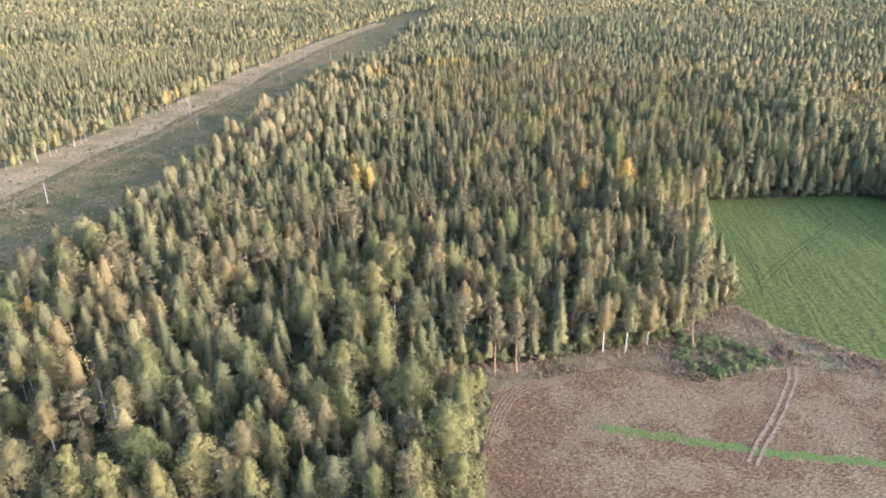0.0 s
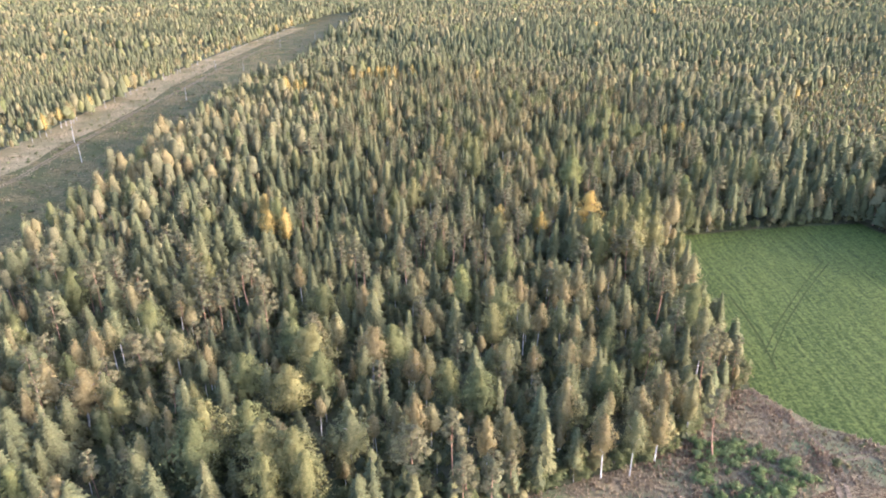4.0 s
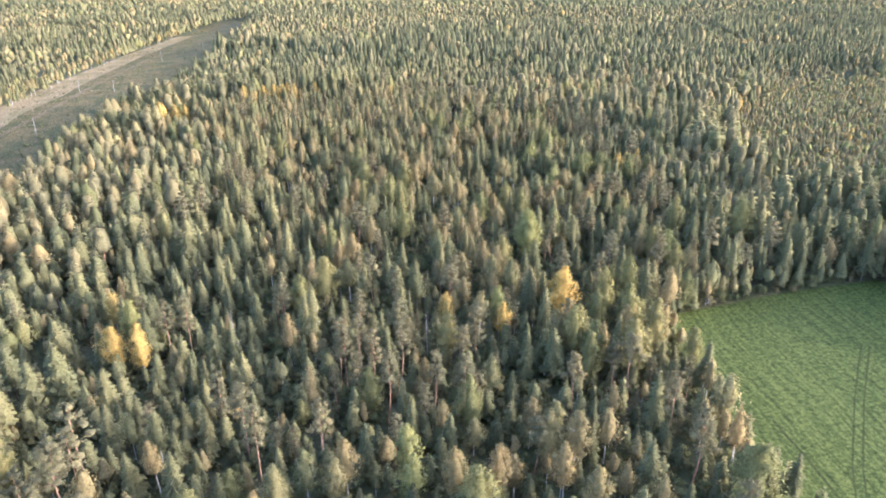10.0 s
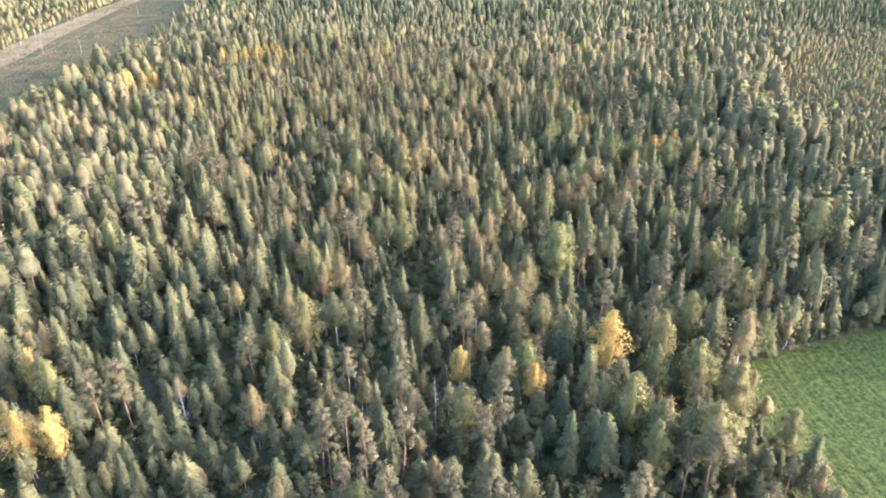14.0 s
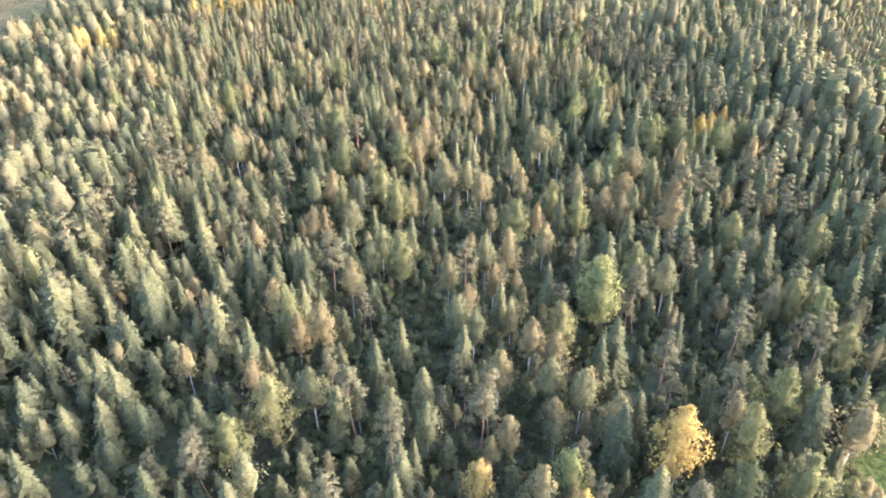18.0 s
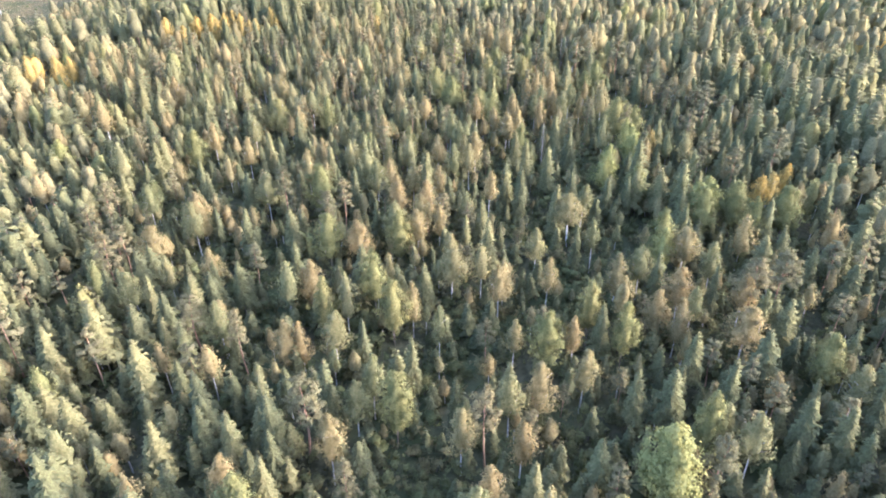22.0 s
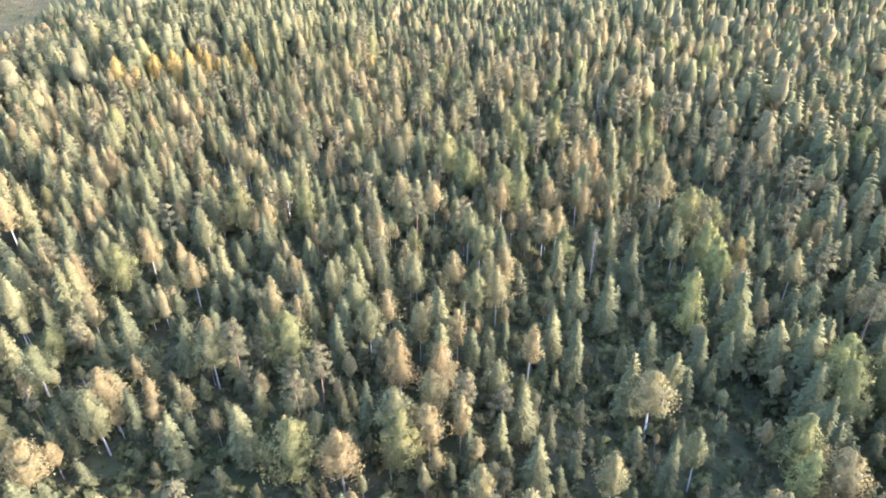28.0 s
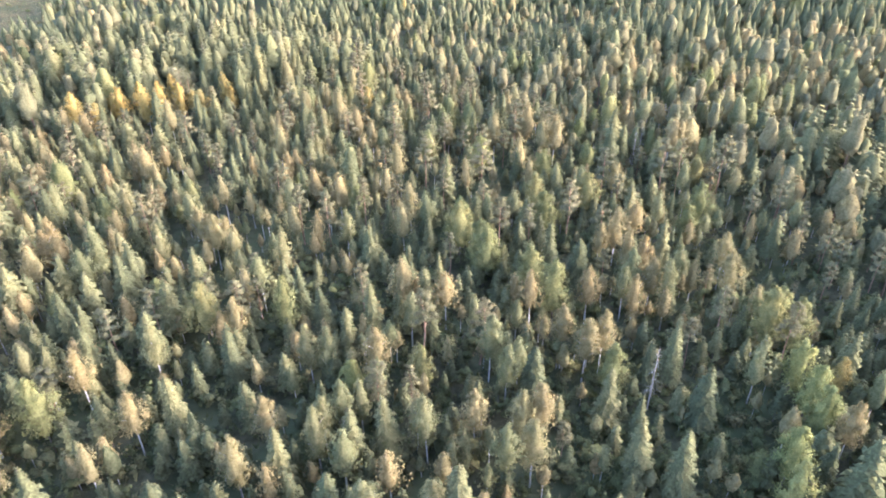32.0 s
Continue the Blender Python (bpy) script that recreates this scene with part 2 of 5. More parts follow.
# dry grass of the corridor's left side, sunlight painted in as paler colour
LIT_STRAW = rough_mat("sunlit_dry_grass", (0.095, 0.073, 0.038), (0.275, 0.210, 0.115), 0.6, 1.0, c3=(0.125, 0.106, 0.052), scale3=0.05)

# ---- plan ----
rng = np.random.default_rng(7)
GREEN_FIELD = [(126, 266), (168, 267), (206, 265), (208, 236), (224, 204), (262, 160), (330, 60), (330, -60), (185, -70), (181, 50), (150, 112), (121, 139), (104, 156), (98, 170), (103, 182), (107, 200), (110, 215), (117, 243)]
BROWN_FIELD = [(20, 135), (31, 140), (55, 145), (72, 136), (98, 141), (121, 133), (150, 106), (178, 52), (170, -90), (20, -90), (8, 60), (12, 100), (19, 129)]
VERGE_STRIP = [(12, 146), (30, 146), (55, 151), (74, 157), (92, 172), (99, 171), (105, 157), (122, 140), (150, 113), (152, 104), (121, 131), (98, 139), (72, 134), (55, 143), (31, 138), (20, 133), (12, 136)]
CLEARING = [(-215, 200), (-196, 325), (-173, 420), (-158, 500), (-141, 660), (-118, 800), (-82, 985), (-30, 1210), (30, 1470), (90, 1490), (50, 1190), (20, 1000), (-25, 760), (-50, 640), (-70, 540), (-90, 430), (-104, 318), (-112, 240), (-122, 190), (-140, 100), (-160, -60), (-250, -60)]
YOUNG = [(250, 345), (262, 400), (330, 480), (420, 545), (520, 560), (600, 470), (480, 380), (330, 320), (270, 315)]


def inside(poly, x, y):
    x, y = np.asarray(x, float), np.asarray(y, float)
    r = np.zeros(x.shape, bool)
    for (ax, ay), (bx, by) in zip(poly, poly[1:] + poly[:1]):
        if ay == by:
            continue
        c = (ay > y) != (by > y)
        r ^= c & (x < (bx - ax) * (y - ay) / (by - ay) + ax)
    return r


LATTICE = rng.random((256, 256))


def patch(x, y, size, shift=0):
    """Smooth random values from 0 to 1 over the plan, in patches of that size."""
    u, v = x / size + 37.3 * shift + 90, y / size + 11.7 * shift + 90
    i, j = np.floor(u).astype(int), np.floor(v).astype(int)
    f, g = u - i, v - j
    f, g = f * f * (3 - 2 * f), g * g * (3 - 2 * g)
    a = LATTICE[i % 256, j % 256] * (1 - f) + LATTICE[(i + 1) % 256, j % 256] * f
    b = LATTICE[i % 256, (j + 1) % 256] * (1 - f) + LATTICE[(i + 1) % 256, (j + 1) % 256] * f
    return a * (1 - g) + b * g


# ---- mesh helpers ----
def mesh_from(name, v, f, mats, index=None, tint=None, normals=None):
    """A mesh from arrays of points and of faces that all have three corners."""
    me = bpy.data.meshes.new(name)
    n, k = len(v), len(f)
    me.vertices.add(n)
    me.vertices.foreach_set("co", np.ascontiguousarray(v, dtype=np.float32).ravel())
    me.loops.add(k * 3)
    me.loops.foreach_set("vertex_index", np.ascontiguousarray(f, dtype=np.int32).ravel())
    me.polygons.add(k)
    me.polygons.foreach_set("loop_start", np.arange(0, k * 3, 3, dtype=np.int32))
    for m in mats:
        me.materials.append(m)
    if index is not None:
        me.polygons.foreach_set("material_index", np.ascontiguousarray(index, dtype=np.int32))
    if tint is not None:
        me.attributes.new("tint", 'FLOAT', 'POINT').data.foreach_set("value", np.ascontiguousarray(tint, dtype=np.float32))
    me.update(calc_edges=True)
    if normals is not None:
        me.normals_split_custom_set_from_vertices(np.ascontiguousarray(normals, dtype=np.float32))
    return me


def part(name, bm, material, parent=None, label=""):
    me = bpy.data.meshes.new(name)
    bm.to_mesh(me)
    bm.free()
    me.materials.append(material)
    ob = new(name, me)
    ob.parent = parent
    return tagged(ob, label) if label else ob


def sheet(name, poly, z, material, label, category="ground"):
    bm = bmesh.new()
    vs = [bm.verts.new((x, y, z)) for x, y in poly]
    f = bm.faces.new(vs)
    if f.normal.z < 0:
        f.normal_flip()
    bmesh.ops.triangulate(bm, faces=[f])
    ob = part(name, bm, material)
    return tagged(ob, label, category, kind="structure")


class Shape:
    """Points, three-cornered faces and a material number for each face."""

    def __init__(self):
        self.v, self.f, self.m, self.o = [], [], [], []
        self.n = 0

    def add(self, v, f, m=0, normals=None):
        v, f = np.asarray(v, float).reshape(-1, 3), np.asarray(f, int).reshape(-1, 3)
        self.v.append(v)
        self.f.append(f + self.n)
        self.m.append(np.full(len(f), m))
        self.o.append(np.zeros(v.shape) if normals is None else normals / np.linalg.norm(normals, axis=1, keepdims=True))
        self.n += len(v)

    def arrays(self):
        return np.concatenate(self.v), np.concatenate(self.f), np.concatenate(self.m), np.concatenate(self.o)


def stem(s, path, radii, sides=5, m=1):
    """A tapered stem along a path."""
    k = len(path)
    ang = np.arange(sides) * 2 * math.pi / sides
    v = []
    for (x, y, z), r in zip(path, radii):
        v += [(x + r * math.cos(a), y + r * math.sin(a), z) for a in ang]
    f = []
    for i in range(k - 1):
        for j in range(sides):
            a, b = i * sides + j, i * sides + (j + 1) % sides
            f += [(a, b, b + sides), (a, b + sides, a + sides)]
    s.add(v, f, m)


def limbed(s, path, radii, limbs, r, sides=5, m=1):
    """A stem with limbs that grow out of it as one piece. limbs: height, direction, length, rise."""
    k = len(path)
    v, f = [], []
    for (x, y, z), q in zip(path, radii):
        v += [(x + q * math.cos(a), y + q * math.sin(a), z) for a in np.arange(sides) * 2 * math.pi / sides]
    for i in range(k - 1):
        for j in range(sides):
            a, b = i * sides + j, i * sides + (j + 1) % sides
            f += [(a, b, b + sides), (a, b + sides, a + sides)]
    for z, turn, l, rise in limbs:
        i = min(range(k - 1), key=lambda q: abs(path[q][2] - z))
        j = int(turn / (2 * math.pi) * sides) % sides
        a, b = i * sides + j, i * sides + (j + 1) % sides
        bx, by, bz = path[i]
        mid = len(v)
        dx, dy = math.cos(turn), math.sin(turn)
        v += [(bx + dx * l * 0.5 + 0.03, by + dy * l * 0.5, bz + rise * 0.45), (bx + dx * l * 0.5 - 0.03, by + dy * l * 0.5 + 0.03, bz + rise * 0.5), (bx + dx * l, by + dy * l, bz + rise)]
        f += [(a, b, mid), (b, mid + 1, mid), (a, mid, mid + 1), (a, mid + 1, b), (mid, mid + 1, mid + 2)]
    s.add(v, f, m)


def sprays(s, centre, normal, size, r, m=0, long=1.0, jitter=0.30):
    """Leaf sprays: small three-cornered pieces that face roughly along the normals."""
    c, n = np.asarray(centre, float), np.asarray(normal, float)
    k = len(c)
    out = n / np.maximum(np.linalg.norm(n, axis=1, keepdims=True), 1e-6)
    n = out + r.normal(0, jitter, (k, 3))
    n /= np.linalg.norm(n, axis=1, keepdims=True)
    a = np.cross(n, r.normal(0, 1, (k, 3)))
    a /= np.linalg.norm(a, axis=1, keepdims=True)
    b = np.cross(n, a)
    size = (np.asarray(size, float) * r.uniform(0.6, 1.4, k))[:, None]
    v = np.stack([c - a * size * long + b * size * r.uniform(-0.5, 0.5, (k, 1)), c + a * size * 0.7 * r.uniform(0.4, 1.2, (k, 1)) - b * size * 0.85, c + a * size * 0.7 + b * size * 0.85], 1).reshape(-1, 3)
    s.add(v, np.arange(k * 3).reshape(-1, 3), m, np.repeat(out + 0.5 * n, 3, 0))


def needles(s, root, out, size, r, m=0):
    """Hanging sprays of a bough: narrow pieces that point outwards and down."""
    c, d = np.asarray(root, float), np.asarray(out, float)
    k = len(c)
    d = d / np.linalg.norm(d, axis=1, keepdims=True)
    side = np.cross(d, np.array([0, 0, 1.0])) + r.normal(0, 0.35, (k, 3))
    side /= np.linalg.norm(side, axis=1, keepdims=True)
    l = (np.asarray(size, float) * r.uniform(0.7, 1.3, k))[:, None]
    v = np.stack([c + d * l, c - d * l * 0.5 - side * l * 0.42, c - d * l * 0.5 + side * l * 0.42], 1)
    n = np.cross(v[:, 1] - v[:, 0], v[:, 2] - v[:, 0])
    n = n / np.linalg.norm(n, axis=1, keepdims=True)
    v[n[:, 2] < 0] = v[n[:, 2] < 0][:, ::-1]
    n *= np.where(n[:, 2:] < 0, -1, 1)
    flat = d * np.array([1, 1, 0])
    s.add(v.reshape(-1, 3), np.arange(k * 3).reshape(-1, 3), m, np.repeat(flat / np.maximum(np.linalg.norm(flat, axis=1, keepdims=True), 1e-3) * 0.8 + 0.55 * n + np.array([0, 0, 0.25]), 3, 0))


def core(s, levels, sides, r, m=0, rough=0.16, axis=(0, 0)):
    """The dense inside of a crown: a lumpy closed body through rings of (height, radius)."""
    v, f = [], []
    top = levels[-1][0]
    for z, rad in levels:
        for j in range(sides):
            a = (j + 0.5 * (len(v) // sides % 2)) * 2 * math.pi / sides
            q = rad * r.uniform(1 - rough, 1 + rough)
            v.append((q * math.cos(a) + axis[0] * z / top, q * math.sin(a) + axis[1] * z / top, z + r.uniform(-0.5, 0.5) * rough * rad))
    for i in range(len(levels) - 1):
        for j in range(sides):
            a, b = i * sides + j, i * sides + (j + 1) % sides
            f += [(a, b, b + sides), (a, b + sides, a + sides)]
    n = len(v)
    v.append((axis[0], axis[1], top + levels[-1][1] * 0.6))
    f += [(n - sides + j, n - sides + (j + 1) % sides, n) for j in range(sides)]
    v = np.array(v)
    o = np.concatenate([v[:, :2] - np.array(axis) * v[:, 2:] / top, np.full((n + 1, 1), 0.5)], 1)
    s.add(v, f, m, o / np.linalg.norm(o, axis=1, keepdims=True) + r.normal(0, 0.24, o.shape))


# a unit body for leafy clumps
def unit_body():
    bm = bmesh.new()
    bmesh.ops.create_icosphere(bm, subdivisions=1, radius=1.0)
    v = np.array([tuple(q.co) for q in bm.verts])
    f = np.array([[q.index for q in p.verts] for p in bm.faces])
    bm.free()
    return v, f


UNIT = unit_body()


def clumps(s, centre, radius, out, r, m=0, rough=0.22, up=0.2):
    """Dense leafy clumps: small lumpy bodies of the given half-sizes, shaded outwards from the tree."""
    u, f = UNIT
    c, q, o = (np.asarray(p, float) for p in (centre, radius, out))
    k, n = len(c), len(u)
    v = c[:, None] + u[None] * q[:, None] * r.uniform(1 - rough, 1 + rough, (k, n, 1))
    nrm = u[None] * 0.6 + o[:, None] * 0.75 + np.array([0, 0, up]) + r.normal(0, 0.16, (k, n, 3))
    s.add(v.reshape(-1, 3), (f[None] + (np.arange(k) * n)[:, None, None]).reshape(-1, 3), m, nrm.reshape(-1, 3))


def fringe(s, centre, radius, out, count, size, r, m=0, jitter=0.4, reach=(0.45, 1.25), lift=0.25):
    """Small leaf sprays all over the outside of the clumps."""
    c, q, o = (np.asarray(p, float) for p in (centre, radius, out))
    i = r.integers(0, len(c), count)
    d = r.normal(0, 1, (count, 3)) + o[i] * 0.7 + np.array([0, 0, lift])
    d /= np.linalg.norm(d, axis=1, keepdims=True)
    p = c[i] + d * q[i] * r.uniform(reach[0], reach[1], (count, 1))
    sprays(s, p, d * 0.7 + o[i] * 0.6 + np.array([0, 0, 0.2]), size, r, m, jitter=jitter)


def boughs(s, root, turn, length, droop, wide, r, teeth=4, m=0):
    """Feathered boughs: along each bough, pairs of narrow sprays that point outwards, ragged at the edge."""
    k = len(root)
    d = np.stack([np.cos(turn), np.sin(turn), np.zeros(k)], 1)
    side = np.stack([-np.sin(turn), np.cos(turn), np.zeros(k)], 1)
    l, w = length[:, None], (length * wide)[:, None]
    tri, nrm = [], []
    for j in range(teeth):
        f0, f1 = 0.12 + 0.80 * j / teeth, 0.12 + 0.80 * (j + 1.35) / teeth
        mid = 0.5 * (f0 + f1)
        for sg in (-1, 1):
            def at(f):
                return root + d * l * f + np.array([0, 0, -1.0]) * (droop[:, None] * l * f ** 1.6)
            reach = w * (0.45 + 0.75 * np.sin(np.pi * (0.15 + 0.75 * mid))) * r.uniform(0.65, 1.3, (k, 1))
            tip = at(mid + 0.20) + side * sg * reach - np.array([0, 0, 1.0]) * (reach * r.uniform(0.25, 0.7, (k, 1)))
            a, b = at(f0), at(min(f1, 1.0))
            tri.append(np.stack([a, b, tip], 1))
            nrm.append(np.repeat((d * 0.75 + side * sg * 0.45 + np.array([0, 0, 0.55]))[:, None], 3, 1))
    tri, nrm = np.concatenate(tri), np.concatenate(nrm)
    back = (np.cross(tri[:, 1] - tri[:, 0], tri[:, 2] - tri[:, 0]) * nrm[:, 0]).sum(1) < 0
    tri[back] = tri[back][:, ::-1]
    s.add(tri.reshape(-1, 3), np.arange(len(tri) * 3).reshape(-1, 3), m, nrm.reshape(-1, 3))


def spruce(r, detail):
    """A spruce 17 m high: whorls of drooping feathered boughs round a straight stem."""
    s = Shape()
    h, rad = 17.0, r.uniform(2.1, 2.7)
    low = r.uniform(0.18, 0.32)
    shape = r.uniform(0.66, 0.86)
    lean = r.normal(0, 0.12, 2)
    if detail > 0:
        stem(s, [(0, 0, 0), (0, 0, h * 0.5), (0, 0, h * 0.99)], [0.17, 0.11, 0.02], 5 if detail == 3 else 3)
    if detail >= 1:
        tiers, per, teeth, fill = {3: (22, 8, 4, 0.52), 2: (15, 7, 2, 0.60), 1: (10, 5, 1, 0.80)}[detail]
        core(s, [(h * (low + (1 - low) * u), fill * rad * (1 - u) ** shape + 0.04) for u in ((0.02, 0.25, 0.5, 0.72, 0.9) if detail > 1 else (0.02, 0.35, 0.7))], 6, r, 0, 0.3)
        i = np.repeat(np.arange(tiers), per)
        u = np.clip((i + r.uniform(0, 0.7, len(i))) / tiers, 0, 0.985)
        turn = np.tile(np.arange(per) * 2 * math.pi / per, tiers) + i * 2.4 + r.normal(0, 0.22, len(i))
        side = 1 + 0.16 * np.cos(turn - r.uniform(0, 6.28))
        length = (rad * (1 - u) ** shape + 0.22) * r.uniform(0.68, 1.22, len(i)) * side * r.uniform(0.86, 1.1, tiers)[i]
        z = h * (low + (1 - low) * u)
        droop = 0.42 - 0.75 * u ** 2 + r.normal(0, 0.08, len(i))
        boughs(s, np.stack([lean[0] * u, lean[1] * u, z], 1), turn, length, droop, {3: 0.34, 2: 0.40, 1: 0.6}[detail], r, teeth)
    else:
        us, sides = ((0.0, 0.22, 0.46, 0.70), 6) if detail == 0 else ((0.0, 0.45), 5)
        core(s, [(h * (low + (1 - low) * u), 0.94 * rad * (1 - u) ** shape) for u in us], sides, r, 0, 0.30)
        s.v[-1][-1, 2] = h
        if detail == 0:
            k = 9
            u, a = 1 - r.uniform(0.02, 1, k) ** 0.6, r.uniform(0, 2 * math.pi, k)
            q = rad * (1 - u) ** shape * r.uniform(0.8, 1.1, k)
            needles(s, np.stack([q * np.cos(a), q * np.sin(a), h * (low + (1 - low) * u)], 1), np.stack([np.cos(a), np.sin(a), -0.4 + 0 * a], 1), 0.75 * (0.5 + 0.5 * (1 - u)), r)
    return s


def broadleaf(r, detail, h=16.0, rad=2.3, low=0.38, count=1900, size=0.14, lobes=22, point=0.62, fat=0.36, hang=1.7):
    """A leafy tree: a stem that forks into limbs, and a ragged crown of leafy clumps with small sprays on them."""
    s = Shape()
    lean = r.normal(0, 0.02, 2) * h
    rad = rad * r.uniform(0.85, 1.15)
    low = low * r.uniform(0.75, 1.25)
    skew = r.uniform(0, 6.28)

    def profile(u):
        return np.sin(np.pi * np.clip(u, 0.001, 0.999) ** point) ** 0.88

    if detail > 0:
        us = np.array([0, 0.2, 0.35, 0.45, 0.55, 0.68, 0.95]) if detail == 3 else np.array([0, 0.45, 0.92])
        limbs = [(h * r.uniform(low - 0.03, 0.7), (i * 2.4 + r.uniform(0, 1)) % 6.28, rad * r.uniform(0.5, 0.9), rad * r.uniform(0.6, 1.2)) for i in range(9 if detail == 3 else 0)]
        limbed(s, [(lean[0] * q, lean[1] * q, h * q) for q in us], [0.15 * (1 - q) + 0.012 for q in us], limbs, r, 5 if detail == 3 else 3)
    # the dense inside, and a ragged shell of leaf sprays pushed out and in by uneven boughs
    us, sides, rough, fill = {3: ((0.03, 0.14, 0.3, 0.5, 0.7, 0.88), 7, 0.42, 0.44), 2: ((0.03, 0.16, 0.36, 0.6, 0.84), 7, 0.44, 0.52), 1: ((0.03, 0.16, 0.36, 0.6, 0.84), 6, 0.44, 0.62),
                              0: ((0.02, 0.2, 0.45, 0.72), 6, 0.42, 0.74), -1: ((0.03, 0.36, 0.74), 5, 0.36, 0.88)}[detail]
    core(s, [(h * (low + (1 - low) * u), rad * profile(u) * fill) for u in us], sides, r, 0, rough, (lean[0], lean[1]))
    k = {3: count, 2: int(count * 0.24), 1: 120, 0: 32, -1: 0}[detail]
    if k:
        u, a = r.beta(1.1, 1.15, k) * 0.97 + 0.015, r.uniform(0, 2 * math.pi, k)
        ph = r.uniform(0, 6.28, 4)
        uneven = 1 + 0.17 * np.sin(2 * a + ph[0] + 7 * u) + 0.18 * np.sin(3 * a + ph[1] - 13 * u) + 0.15 * np.sin(a + ph[2] + 23 * u) + 0.15 * np.cos(a - skew)
        g = rad * profile(u) * uneven * r.uniform(0.35, 1.15, k) ** 0.7
        z = h * (low + (1 - low) * u) + r.uniform(-0.25, 0.25, k)
        sprays(s, np.stack([g * np.cos(a) + lean[0] * z / h, g * np.sin(a) + lean[1] * z / h, z], 1), np.stack([np.cos(a), np.sin(a), (u - 0.15) * 1.1], 1), size * {3: 1.0, 2: 1.6, 1: 2.1, 0: 2.9}[detail] * (1.15 - 0.4 * u), r, jitter=0.5)
    if detail < 3:
        return s
    # boughs that stand out of the crown
    n = lobes // 2
    i = np.arange(n)
    u = np.clip((i + r.uniform(0.1, 0.9, n)) / n, 0.04, 0.93)
    a = i * 2.4 + r.uniform(-0.6, 0.6, n)
    g = rad * profile(u) * (1 + 0.18 * np.cos(a - skew)) * r.uniform(0.55, 0.85, n)
    w = rad * fat * r.uniform(0.6, 1.0, n) * (0.45 + 0.55 * profile(u))
    z = h * (low + (1 - low) * u)
    c = np.stack([g * np.cos(a) + lean[0] * z / h, g * np.sin(a) + lean[1] * z / h, z], 1)
    out = np.stack([np.cos(a), np.sin(a), (u - 0.2) * 1.1], 1)
    q = np.stack([w, w, np.minimum(w * hang, (h - z) * 0.75 + 0.15)], 1)
    clumps(s, c, q * 0.55, out, r, 0, 0.45)
    fringe(s, c, q, out, count // 2, size, r)
    return s


def pine(r, detail):
    """A pine 18 m high: a bare orange stem, and a crown of flat needle tufts on the upper part."""
    s = Shape()
    h = 18.0
    bend = r.normal(0, 0.35, 2)
    low = r.uniform(0.42, 0.60)
    if detail > 0:
        us = np.array([0, 0.3, 0.45, 0.55, 0.65, 0.75, 0.85, 0.96]) if detail == 3 else np.array([0, 0.5, 0.96])
        arms = [(h * r.uniform(low - 0.08, 0.9), (i * 2.4) % 6.28, r.uniform(1.0, 2.0), r.uniform(0.2, 0.7)) for i in range(9 if detail == 3 else 0)]
        limbed(s, [(bend[0] * math.sin(q * 3), bend[1] * math.sin(q * 3), h * q) for q in us], [0.18 * (1 - q) + 0.02 for q in us], arms, r, 5 if detail == 3 else 3)
    if detail <= 1:
        us, sides = {1: ((0.03, 0.2, 0.4, 0.62, 0.84), 7), 0: ((0.03, 0.3, 0.6, 0.86), 6), -1: ((0.05, 0.5, 0.85), 5)}[detail]
        core(s, [(h * (low + (1 - low) * u), (1.65 if detail == 1 else 2.0) * (1 - u * 0.9) ** 0.5 * (0.6 if u < 0.1 else 1)) for u in us], sides, r, 0, 0.34, tuple(bend * 0.8))
        if detail == 1:
            u, a = r.uniform(0.03, 0.97, 95), r.uniform(0, 6.28, 95)
            g = 2.3 * (1 - u * 0.9) ** 0.5 * r.uniform(0.6, 1.2, 95)
            sprays(s, np.stack([g * np.cos(a) + bend[0] * 0.8, g * np.sin(a) + bend[1] * 0.8, h * (low + (1 - low) * u)], 1), np.stack([np.cos(a), np.sin(a), u + 0.2], 1), 0.3, r)
        return s
    n = 26 if detail == 3 else 16
    i = np.arange(n)
    u = (i + r.uniform(0, 1, n)) / n
    a = i * 2.4 + r.uniform(-0.5, 0.5, n)
    l = 2.2 * (1 - u * 0.92) ** 0.5 * r.uniform(0.35, 1.1, n)
    z = h * (low + (1 - low) * u) + 0.22 * l
    c = np.stack([bend[0] * 0.8 + l * np.cos(a), bend[1] * 0.8 + l * np.sin(a), z], 1)
    w = (0.80 - 0.35 * u) * r.uniform(0.7, 1.25, n) * (1.0 if detail == 3 else 1.25)
    q = np.stack([w, w, w * 0.75], 1)
    out = np.stack([np.cos(a) * 0.8, np.sin(a) * 0.8, 0.35 + 0.4 * u], 1)
    clumps(s, c, q * (0.60 if detail == 3 else 0.72), out, r, 0, 0.4, 0.35)
    fringe(s, c, q, out, 1700 if detail == 3 else 330, 0.15 if detail == 3 else 0.24, r, jitter=0.55, reach=(0.5, 1.4), lift=0.4)
    return s


